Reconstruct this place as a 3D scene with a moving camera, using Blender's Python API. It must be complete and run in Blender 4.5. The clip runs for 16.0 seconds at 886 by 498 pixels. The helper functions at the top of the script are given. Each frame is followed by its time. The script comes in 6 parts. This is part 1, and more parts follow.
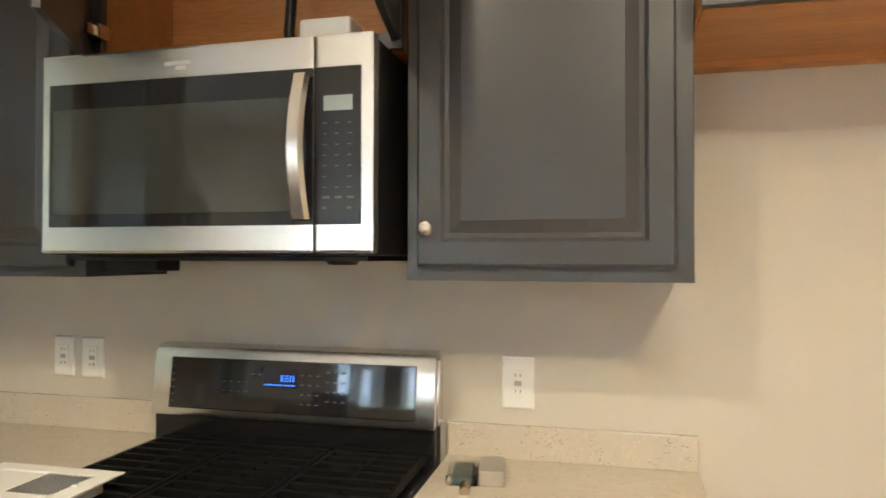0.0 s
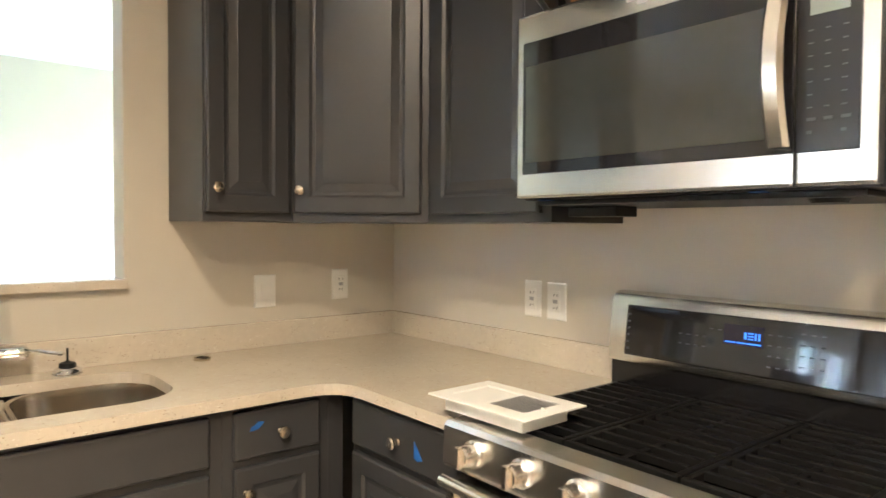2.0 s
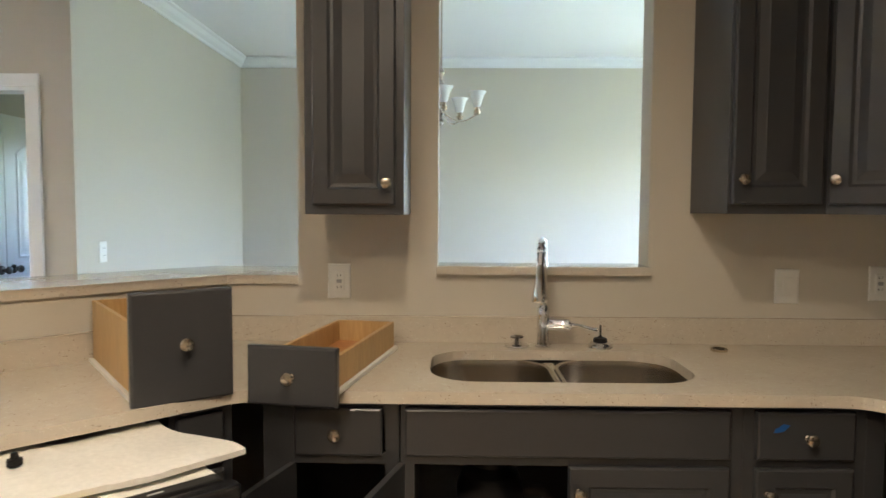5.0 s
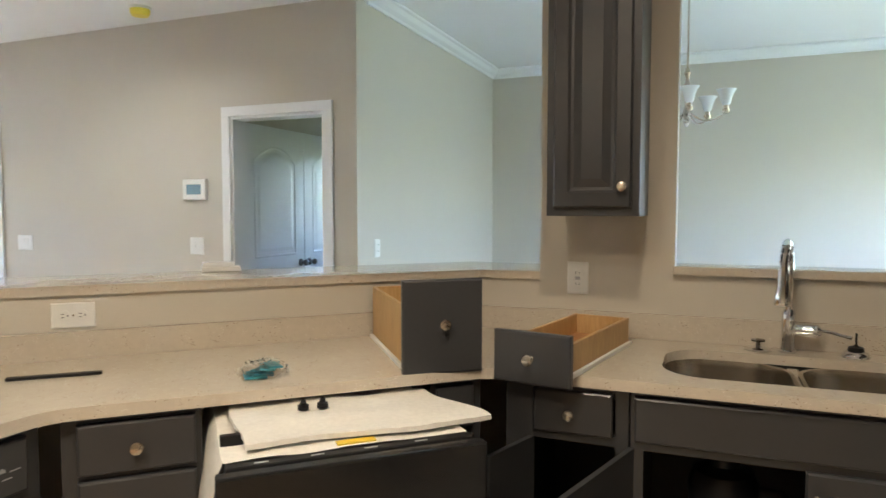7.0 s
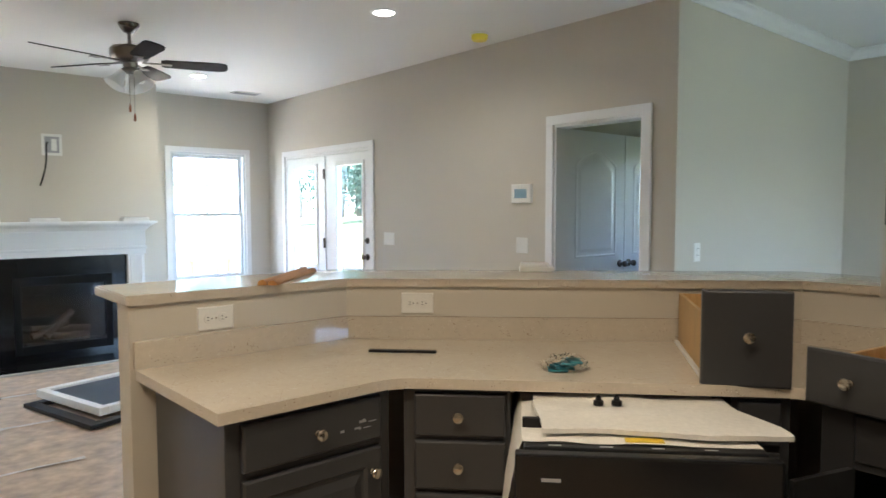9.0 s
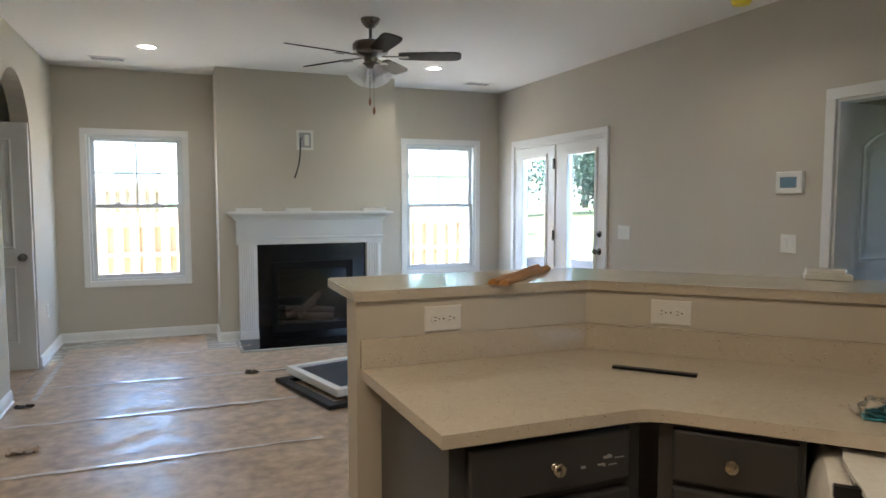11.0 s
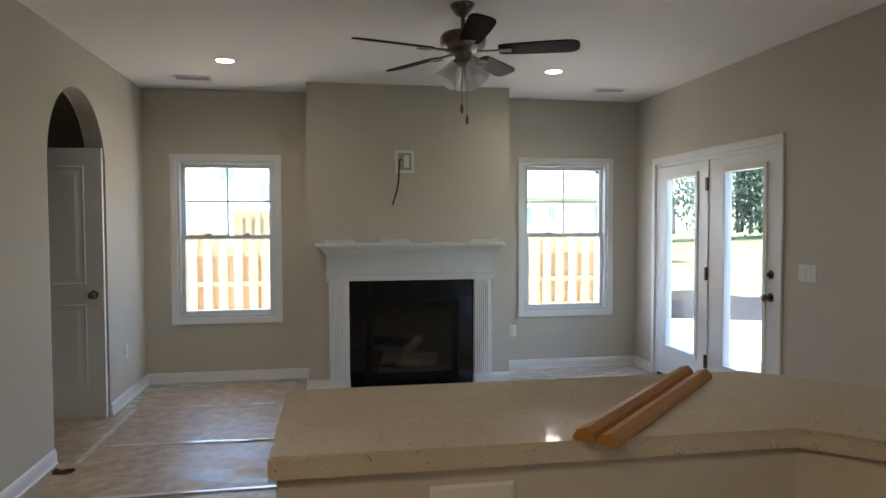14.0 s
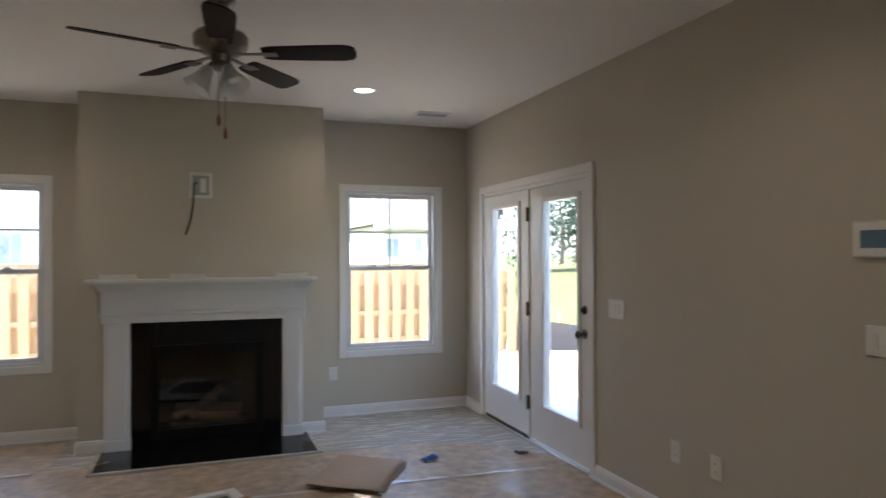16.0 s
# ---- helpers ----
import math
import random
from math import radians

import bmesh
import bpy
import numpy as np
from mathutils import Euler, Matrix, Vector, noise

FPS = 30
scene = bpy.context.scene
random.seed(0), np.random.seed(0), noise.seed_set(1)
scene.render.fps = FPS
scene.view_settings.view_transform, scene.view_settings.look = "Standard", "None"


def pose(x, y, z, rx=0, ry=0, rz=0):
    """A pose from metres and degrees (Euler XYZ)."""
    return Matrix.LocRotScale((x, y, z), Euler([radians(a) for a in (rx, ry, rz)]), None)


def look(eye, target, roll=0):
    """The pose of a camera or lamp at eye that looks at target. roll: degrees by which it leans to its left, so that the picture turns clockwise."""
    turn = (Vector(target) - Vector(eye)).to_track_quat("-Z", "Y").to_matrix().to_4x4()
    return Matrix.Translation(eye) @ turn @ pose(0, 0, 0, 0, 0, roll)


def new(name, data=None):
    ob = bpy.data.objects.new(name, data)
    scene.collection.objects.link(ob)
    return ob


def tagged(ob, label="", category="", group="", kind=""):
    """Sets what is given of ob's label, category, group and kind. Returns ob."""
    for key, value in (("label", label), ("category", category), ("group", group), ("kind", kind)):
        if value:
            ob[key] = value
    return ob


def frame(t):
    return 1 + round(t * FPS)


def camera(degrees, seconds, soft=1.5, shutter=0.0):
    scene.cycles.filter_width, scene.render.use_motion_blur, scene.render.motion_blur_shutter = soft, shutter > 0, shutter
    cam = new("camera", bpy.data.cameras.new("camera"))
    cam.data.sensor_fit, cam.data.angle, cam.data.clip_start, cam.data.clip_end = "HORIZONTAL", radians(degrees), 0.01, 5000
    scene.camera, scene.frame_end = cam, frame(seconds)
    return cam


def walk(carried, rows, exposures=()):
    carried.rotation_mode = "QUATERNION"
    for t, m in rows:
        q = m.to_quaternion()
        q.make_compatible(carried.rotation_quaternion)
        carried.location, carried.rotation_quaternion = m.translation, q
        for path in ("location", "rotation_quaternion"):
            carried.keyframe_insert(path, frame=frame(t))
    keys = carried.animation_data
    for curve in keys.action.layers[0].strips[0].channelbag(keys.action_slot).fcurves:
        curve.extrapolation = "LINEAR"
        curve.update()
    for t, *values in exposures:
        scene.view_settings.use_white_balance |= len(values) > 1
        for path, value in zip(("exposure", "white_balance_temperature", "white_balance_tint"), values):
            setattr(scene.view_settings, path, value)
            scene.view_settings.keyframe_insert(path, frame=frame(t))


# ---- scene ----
cam = camera(67.2, 16.0, shutter=0.25)
PATH = [
    (0, (2.331, -1.662, 1.417), (1.865, 0.283, 1.444), 0.1),
    (0.5, (2.286, -1.652, 1.384), (1.578, 0.218, 1.391), 0.1),
    (1, (2.268, -1.631, 1.366), (1.234, 0.081, 1.347), 0.1),
    (1.5, (2.267, -1.621, 1.352), (0.929, -0.135, 1.314), 0.3),
    (2, (2.266, -1.617, 1.351), (0.728, -0.339, 1.291), 0.4),
    (2.5, (2.257, -1.627, 1.356), (0.585, -0.533, 1.274), 0.4),
    (3, (2.251, -1.649, 1.365), (0.456, -0.773, 1.259), 0.4),
    (3.5, (2.258, -1.66, 1.367), (0.366, -1.021, 1.256), 0.4),
    (4, (2.26, -1.688, 1.366), (0.31, -1.255, 1.254), 0.4),
    (4.5, (2.273, -1.696, 1.374), (0.287, -1.492, 1.253), 0.2),
    (5, (2.289, -1.711, 1.379), (0.293, -1.744, 1.26), 0.3),
    (5.2, (2.295, -1.725, 1.38), (0.301, -1.822, 1.262), 0.4),
    (7.3, (2.509, -1.62, 1.383), (0.712, -2.49, 1.262), 0.0),
    (7.5, (2.525, -1.597, 1.393), (0.773, -2.553, 1.269), -0.0),
    (8, (2.534, -1.548, 1.401), (0.93, -2.736, 1.277), -0.1),
    (8.5, (2.546, -1.525, 1.409), (1.104, -2.905, 1.284), -0.0),
    (9, (2.551, -1.509, 1.414), (1.257, -3.029, 1.291), -0.1),
    (9.5, (2.55, -1.529, 1.406), (1.414, -3.17, 1.279), -0.1),
    (10, (2.521, -1.598, 1.397), (1.534, -3.332, 1.265), -0.0),
    (10.2, (2.502, -1.633, 1.41), (1.569, -3.397, 1.268), 0.1),
    (12.3, (2.234, -2.139, 1.419), (1.807, -4.089, 1.299), -0.4),
    (12.5, (2.179, -2.205, 1.44), (1.789, -4.163, 1.322), -0.4),
    (13, (2.057, -2.361, 1.434), (1.72, -4.329, 1.331), -0.4),
    (13.5, (1.972, -2.572, 1.445), (1.653, -4.545, 1.351), -0.3),
    (14, (1.897, -2.754, 1.459), (1.571, -4.726, 1.383), -0.2),
    (14.5, (1.769, -2.922, 1.465), (1.441, -4.894, 1.409), -0.3),
    (15, (1.624, -3.024, 1.474), (1.296, -4.997, 1.439), -0.3),
    (15.5, (1.464, -3.092, 1.474), (1.082, -5.055, 1.464), -0.2),
    (16, (1.243, -3.135, 1.469), (0.567, -5.017, 1.484), -0.2),
]
walk(cam, [(t, look(eye, target, roll)) for t, eye, target, roll in PATH],
     [(0, 6.25, 5650, 5), (0.5, 6.45, 5600, 4), (1.5, 6.75, 5650, 7), (2.5, 6.55, 5700, 9), (3.5, 6.05, 5700, 11), (4.5, 5.65, 5650, 9), (7.5, 5.45, 5500, 7), (9, 5.0, 5550, 7), (10.2, 4.6, 5650, 7), (12.4, 3.85, 6000, 9), (14.5, 3.6, 6150, 10), (15.5, 3.4, 6300, 13), (16, 3.3, 6400, 15)])

# ---- world, sun, exposure ----
world = bpy.data.worlds.new("sky")
scene.world = world
world.use_nodes = True
_wn = world.node_tree
_wn.nodes.clear()
_sky = _wn.nodes.new("ShaderNodeTexSky")
_sky.sky_type = "NISHITA"
_sky.sun_disc = False
_sky.sun_elevation = radians(56)
_sky.sun_rotation = radians(90)
_sky.dust_density = 2.0
_bg = _wn.nodes.new("ShaderNodeBackground")
_bg.inputs["Strength"].default_value = 0.15
_wo = _wn.nodes.new("ShaderNodeOutputWorld")
_wn.links.new(_sky.outputs[0], _bg.inputs[0])
_wn.links.new(_bg.outputs[0], _wo.inputs[0])

sun_data = bpy.data.lights.new("sun", "SUN")
sun_data.energy, sun_data.angle, sun_data.color = 3.4, radians(0.6), (1.0, 0.95, 0.86)
sun = new("sun", sun_data)
_a, _e = radians(90), radians(56)
sun.matrix_world = look((math.sin(_a) * math.cos(_e) * 30, math.cos(_a) * math.cos(_e) * 30, math.sin(_e) * 30), (0, 0, 0))


# ---- materials ----
def mat(name, color, rough=0.5, metal=0.0, grain=40.0, var=0.12, patch=1.5, bump=0.15, spec=0.5, stretch=(1, 1, 1), tint=None, rvar=0.1, coat=0.0, random_tone=0.0):
    m = bpy.data.materials.new(name)
    m.use_nodes = True
    t = m.node_tree
    b = t.nodes["Principled BSDF"]
    co = t.nodes.new("ShaderNodeTexCoord")
    mp = t.nodes.new("ShaderNodeMapping")
    mp.inputs["Scale"].default_value = stretch
    t.links.new(co.outputs["Object"], mp.inputs["Vector"])
    fine = t.nodes.new("ShaderNodeTexNoise")
    fine.inputs["Scale"].default_value, fine.inputs["Detail"].default_value = grain, 5
    big = t.nodes.new("ShaderNodeTexNoise")
    big.inputs["Scale"].default_value, big.inputs["Detail"].default_value = patch, 3
    t.links.new(mp.outputs[0], fine.inputs["Vector"])
    t.links.new(mp.outputs[0], big.inputs["Vector"])
    add = t.nodes.new("ShaderNodeMath")
    add.operation = "ADD"
    t.links.new(fine.outputs["Fac"], add.inputs[0])
    t.links.new(big.outputs["Fac"], add.inputs[1])
    src = add.outputs[0]
    if random_tone:
        oi = t.nodes.new("ShaderNodeObjectInfo")
        ma = t.nodes.new("ShaderNodeMath")
        ma.operation = "MULTIPLY_ADD"
        ma.inputs[1].default_value = random_tone
        t.links.new(oi.outputs["Random"], ma.inputs[0])
        t.links.new(src, ma.inputs[2])
        src = ma.outputs[0]
    rng = t.nodes.new("ShaderNodeMapRange")
    rng.inputs["From Min"].default_value, rng.inputs["From Max"].default_value = 0.6, 1.4 + random_tone
    t.links.new(src, rng.inputs["Value"])
    mix = t.nodes.new("ShaderNodeMix")
    mix.data_type = "RGBA"
    dark = [c * (1 - var) for c in (tint or color)]
    light = [min(1, c * (1 + var)) for c in color]
    mix.inputs["A"].default_value = (*dark, 1)
    mix.inputs["B"].default_value = (*light, 1)
    t.links.new(rng.outputs[0], mix.inputs["Factor"])
    t.links.new(mix.outputs["Result"], b.inputs["Base Color"])
    rr = t.nodes.new("ShaderNodeMapRange")
    rr.inputs["To Min"].default_value, rr.inputs["To Max"].default_value = max(0, rough - rvar), min(1, rough + rvar)
    t.links.new(big.outputs["Fac"], rr.inputs["Value"])
    t.links.new(rr.outputs[0], b.inputs["Roughness"])
    b.inputs["Metallic"].default_value = metal
    b.inputs["Specular IOR Level"].default_value = spec
    b.inputs["Coat Weight"].default_value = coat
    if bump:
        bp = t.nodes.new("ShaderNodeBump")
        bp.inputs["Strength"].default_value, bp.inputs["Distance"].default_value = bump, 0.002
        t.links.new(fine.outputs["Fac"], bp.inputs["Height"])
        t.links.new(bp.outputs[0], b.inputs["Normal"])
    return m


def glow(name, color, strength):
    m = bpy.data.materials.new(name)
    m.use_nodes = True
    b = m.node_tree.nodes["Principled BSDF"]
    b.inputs["Base Color"].default_value = (*[0.8 * c for c in color], 1)
    b.inputs["Emission Color"].default_value = (*color, 1)
    b.inputs["Emission Strength"].default_value = strength
    return m


def clear(name, color=(1, 1, 1), rough=0.0, ior=1.45):
    m = bpy.data.materials.new(name)
    m.use_nodes = True
    b = m.node_tree.nodes["Principled BSDF"]
    b.inputs["Base Color"].default_value = (*color, 1)
    b.inputs["Transmission Weight"].default_value = 1.0
    b.inputs["Roughness"].default_value = rough
    b.inputs["IOR"].default_value = ior
    return m


def quartz():
    """Cream engineered stone with brown and grey flecks."""
    m = mat("quartz", (0.56, 0.5, 0.41), 0.07, grain=60, var=0.06, patch=6, bump=0.0, rvar=0.02)
    t = m.node_tree
    b = t.nodes["Principled BSDF"]
    base = b.inputs["Base Color"].links[0].from_socket
    co = t.nodes.new("ShaderNodeTexCoord")
    last = base
    for scale, cut, col in ((130, 0.2, (0.25, 0.18, 0.12)), (170, 0.2, (0.42, 0.36, 0.28)), (240, 0.2, (0.82, 0.8, 0.74))):
        v = t.nodes.new("ShaderNodeTexVoronoi")
        v.inputs["Scale"].default_value = scale
        t.links.new(co.outputs["Object"], v.inputs["Vector"])
        ma = t.nodes.new("ShaderNodeMath")
        ma.operation = "LESS_THAN"
        ma.inputs[1].default_value = cut
        t.links.new(v.outputs["Distance"], ma.inputs[0])
        n = t.nodes.new("ShaderNodeTexNoise")
        n.inputs["Scale"].default_value = scale / 6
        t.links.new(co.outputs["Object"], n.inputs["Vector"])
        gt = t.nodes.new("ShaderNodeMath")
        gt.operation = "GREATER_THAN"
        gt.inputs[1].default_value = 0.58
        t.links.new(n.outputs["Fac"], gt.inputs[0])
        mu = t.nodes.new("ShaderNodeMath")
        mu.operation = "MULTIPLY"
        t.links.new(ma.outputs[0], mu.inputs[0])
        t.links.new(gt.outputs[0], mu.inputs[1])
        mx = t.nodes.new("ShaderNodeMix")
        mx.data_type = "RGBA"
        mx.inputs["B"].default_value = (*col, 1)
        t.links.new(mu.outputs[0], mx.inputs["Factor"])
        t.links.new(last, mx.inputs["A"])
        last = mx.outputs["Result"]
    t.links.new(last, b.inputs["Base Color"])
    return m


def wood(name, light, dark, along=(1, 12, 12), rough=0.45, scale=6.0, random_tone=0.0, spec=0.4):
    m = mat(name, light, rough, grain=scale * 6, var=0.1, patch=scale * 0.6, bump=0.12, stretch=along, tint=dark, random_tone=random_tone, spec=spec)
    return m


M_WALL = mat("wall_paint", (0.56, 0.518, 0.442), 0.7, grain=180, var=0.025, patch=0.8, bump=0.1, spec=0.3)
M_CEIL = mat("ceiling_paint", (0.8, 0.79, 0.76), 0.8, grain=120, var=0.02, patch=0.7, bump=0.1, spec=0.2)
M_TRIM = mat("white_trim_paint", (0.78, 0.78, 0.77), 0.32, grain=60, var=0.02, patch=2, bump=0.03)
M_CAB = mat("grey_cabinet_paint", (0.04, 0.0405, 0.0435), 0.33, grain=90, var=0.06, patch=2.5, bump=0.06, spec=0.5)
M_CABIN = wood("cabinet_maple", (0.56, 0.37, 0.16), (0.45, 0.27, 0.1), (3, 3, 0.4), 0.45)
M_ORANGE = wood("orange_birch_ply", (0.5, 0.24, 0.08), (0.38, 0.16, 0.05), (0.5, 4, 4), 0.5)
M_STONE = quartz()
M_STEEL = mat("brushed_steel", (0.74, 0.715, 0.67), 0.24, 1.0, grain=60, var=0.025, patch=3, bump=0.012, stretch=(0.5, 12, 40), rvar=0.05)
M_STEELV = mat("brushed_steel_bowl", (0.48, 0.435, 0.375), 0.22, 1.0, grain=70, var=0.03, patch=4, bump=0, stretch=(3, 3, 0.3), rvar=0.04)
M_CHROME = mat("polished_chrome", (0.75, 0.75, 0.76), 0.06, 1.0, grain=30, var=0.02, bump=0, rvar=0.02)
M_NICKEL = mat("satin_nickel", (0.52, 0.46, 0.38), 0.24, 1.0, grain=60, var=0.04, bump=0.02, rvar=0.05)
M_BRONZE = mat("dark_nickel", (0.17, 0.155, 0.14), 0.28, 1.0, grain=60, var=0.06, bump=0.02)
M_BGLASS = mat("black_glass", (0.012, 0.012, 0.014), 0.05, grain=20, var=0.1, bump=0, spec=0.6, rvar=0.015)
M_KEYPAD = mat("satin_black_keypad", (0.012, 0.012, 0.014), 0.3, grain=40, var=0.1, bump=0.02, spec=0.4, rvar=0.03)
M_WGLASS = mat("oven_window_glass", (0.03, 0.032, 0.03), 0.04, grain=20, var=0.1, bump=0, spec=0.8, rvar=0.01)
M_ENAMEL = mat("black_enamel", (0.01, 0.01, 0.011), 0.16, grain=50, var=0.1, bump=0.02, rvar=0.05)
M_IRON = mat("cast_iron", (0.006, 0.006, 0.006), 0.5, grain=160, var=0.2, bump=0.3, spec=0.2)
M_BLACK = mat("black_plastic", (0.009, 0.009, 0.01), 0.4, grain=120, var=0.1, bump=0.08, spec=0.25)
# Stands for shade in open cabinets, vents and holes; also colours torn scraps.
M_DARK = mat("dark_shade_and_scraps", (0.03, 0.027, 0.025), 0.8, grain=60, var=0.2, bump=0.1)
M_PLASTIC = mat("white_plastic", (0.76, 0.75, 0.71), 0.35, grain=60, var=0.02, bump=0.02)
# Grey for print and badges, also for shade on vent slats and recess.
M_GREY = mat("grey_print_and_shade", (0.35, 0.35, 0.36), 0.5, var=0.05, bump=0)
M_DIM = mat("dim_print", (0.06, 0.063, 0.07), 0.5, var=0.05, bump=0)
M_LPRINT = mat("pale_print", (0.6, 0.62, 0.64), 0.5, var=0.05, bump=0)
M_BLUE = glow("blue_display", (0.05, 0.22, 1.0), 0.014)
M_LCD = mat("grey_display", (0.22, 0.25, 0.25), 0.15, var=0.05, bump=0)
M_TAPE = mat("blue_painters_tape", (0.012, 0.09, 0.32), 0.6, grain=90, var=0.15, bump=0.2)
M_FELT = mat("white_insulation_felt", (0.72, 0.7, 0.65), 0.95, grain=70, var=0.1, patch=6, bump=0.8, spec=0.1)
M_YELLOW = mat("yellow_label", (0.75, 0.55, 0.03), 0.5, var=0.06, bump=0)
M_PAPER = mat("brown_floor_paper", (0.5, 0.385, 0.27), 0.46, grain=12, var=0.19, patch=6.0, bump=0.6, spec=0.5, tint=(0.33, 0.245, 0.165), rvar=0.3)
M_BAG = clear("clear_plastic_film", (0.97, 0.98, 0.98), 0.06, 1.12)
M_TAPESEAM = mat("shiny_packing_tape", (0.76, 0.73, 0.69), 0.16, grain=30, var=0.2, patch=9, bump=0.8, spec=0.9, rvar=0.1)
M_PLANK = wood("grey_vinyl_plank", (0.5, 0.48, 0.43), (0.45, 0.43, 0.385), (1.5, 14, 10), 0.26, 5.0, random_tone=0.25)
M_STICK = wood("pine_trim", (0.46, 0.23, 0.07), (0.33, 0.15, 0.04), (2, 14, 14), 0.45, 6)
M_FENCE = wood("new_fence_pine", (0.46, 0.34, 0.21), (0.36, 0.24, 0.13), (10, 10, 0.7), 0.75, 5, random_tone=0.5, spec=0.2)
M_GLASS = clear("window_glass", (0.97, 0.99, 0.98), 0.0, 1.2)
M_FROST = clear("frosted_glass_shade", (0.92, 0.93, 0.93), 0.35, 1.3)
M_MILK = mat("milk_glass_shade", (0.82, 0.83, 0.82), 0.25, var=0.02, bump=0)
M_BLADE = wood("dark_fan_blade", (0.018, 0.013, 0.012), (0.012, 0.009, 0.009), (10, 1, 1), 0.55, 5, spec=0.1)
M_GRASS = mat("lawn", (0.075, 0.1, 0.04), 0.9, grain=9, var=0.35, patch=0.35, bump=0.5, tint=(0.1, 0.1, 0.055), spec=0.1)
M_SAND = mat("pale_bare_soil", (0.4, 0.33, 0.25), 0.95, grain=12, var=0.15, patch=0.8, bump=0.5, spec=0.1)
M_SIDING = mat("pale_siding", (0.8, 0.77, 0.72), 0.6, grain=30, var=0.03, patch=1, bump=0.1)
M_ROOF = mat("grey_shingle", (0.1, 0.1, 0.105), 0.9, grain=25, var=0.25, patch=1, bump=0.4)
M_LEAF = mat("tree_leaves", (0.06, 0.095, 0.065), 0.7, grain=3, var=0.4, patch=0.4, bump=0.2, spec=0.2)
M_BARK = mat("pine_bark", (0.16, 0.12, 0.09), 0.9, grain=20, var=0.3, bump=0.6)
M_SILT = mat("black_silt_fabric", (0.02, 0.024, 0.033), 0.6, grain=20, var=0.2, patch=2, bump=0.4)
M_SLATE = mat("black_slate_tile", (0.006, 0.006, 0.007), 0.12, grain=30, var=0.2, patch=3, bump=0.03, spec=0.35)
M_LOG = mat("ceramic_log", (0.22, 0.14, 0.09), 0.85, grain=25, var=0.5, patch=7, bump=0.8)
M_EMBER = mat("ash_embers", (0.2, 0.19, 0.18), 0.8, grain=50, var=0.6, patch=12, bump=0.8)
M_SOOT = mat("matt_black_metal", (0.004, 0.004, 0.004), 0.6, grain=80, var=0.1, bump=0.05, spec=0.15)
M_CARD = mat("kraft_card", (0.42, 0.3, 0.19), 0.7, grain=30, var=0.1, bump=0.15)
M_YCAP = mat("yellow_dust_cap", (0.8, 0.66, 0.05), 0.4, var=0.05, bump=0)
M_LAMP = glow("led_lamp_face", (1.0, 0.9, 0.75), 2.0)
M_LAMPK = glow("warm_lamp_face", (1.0, 0.76, 0.5), 2.0)
M_FIREG = clear("smoked_fire_glass", (0.35, 0.36, 0.38), 0.0, 1.5)
# White vinyl seen against the light: its blue-grey shade is put in here.
M_VINYL = mat("backlit_vinyl_frame", (0.66, 0.69, 0.7), 0.35, grain=60, var=0.02, patch=2, bump=0.02)
M_BOXGREY = mat("grey_beige_card", (0.34, 0.31, 0.27), 0.5, grain=50, var=0.1, bump=0.1)
M_PANE = mat("far_window_glass", (0.3, 0.34, 0.35), 0.4, grain=5, var=0.3, patch=2, bump=0, spec=0.3)
M_GREENP = mat("green_packets", (0.06, 0.26, 0.33), 0.4, grain=40, var=0.5, patch=25, bump=0.2)


# ---- mesh helpers ----
def part(name, bm, material, parent=None, label="", smooth=False):
    bmesh.ops.recalc_face_normals(bm, faces=bm.faces)
    if smooth:
        for f in bm.faces:
            f.smooth = True
        for e in bm.edges:
            if len(e.link_faces) == 2 and e.calc_face_angle(0) > radians(38):
                e.smooth = False
    me = bpy.data.meshes.new(name)
    bm.to_mesh(me)
    bm.free()
    me.materials.append(material)
    ob = new(name, me)
    if parent is not None:
        ob.parent = parent
    if label:
        ob["label"] = label
    if name in ("key_marking", "marking", "scuff", "embers", "slot", "clock_digit", "siding", "louver", "spout_ring"):
        ob["kind"] = "stuff"
    return ob


def thing(name, label, category, m=None, group="", kind=""):
    ob = new(name)
    ob.empty_display_size = 0.05
    if m is not None:
        ob.matrix_basis = m
    return tagged(ob, label, category, group, kind)


def B():
    return bmesh.new()


def box(bm, x0, x1, y0, y1, z0, z1, bevel=0.0, m=None):
    vs = [bm.verts.new((x, y, z)) for z in (z0, z1) for y in (y0, y1) for x in (x0, x1)]
    fs = [bm.faces.new([vs[i] for i in q]) for q in ((0, 2, 3, 1), (4, 5, 7, 6), (0, 1, 5, 4), (2, 6, 7, 3), (1, 3, 7, 5), (0, 4, 6, 2))]
    if m is not None:
        for v in vs:
            v.co = m @ v.co
    if bevel:
        es = list({e for f in fs for e in f.edges})
        bmesh.ops.bevel(bm, geom=es, offset=bevel, segments=2, affect="EDGES", profile=0.6)
    return bm


def bbox(x0, x1, y0, y1, z0, z1, bevel=0.0):
    return box(B(), x0, x1, y0, y1, z0, z1, bevel)


def slab(bm, poly, z0, z1, bevel=0.0):
    lo = [bm.verts.new((x, y, z0)) for x, y in poly]
    hi = [bm.verts.new((x, y, z1)) for x, y in poly]
    n = len(poly)
    bm.faces.new(lo[::-1])
    top = bm.faces.new(hi)
    for i in range(n):
        bm.faces.new((lo[i], lo[(i + 1) % n], hi[(i + 1) % n], hi[i]))
    if bevel:
        bmesh.ops.bevel(bm, geom=list(top.edges), offset=bevel, segments=2, affect="EDGES")
    return bm


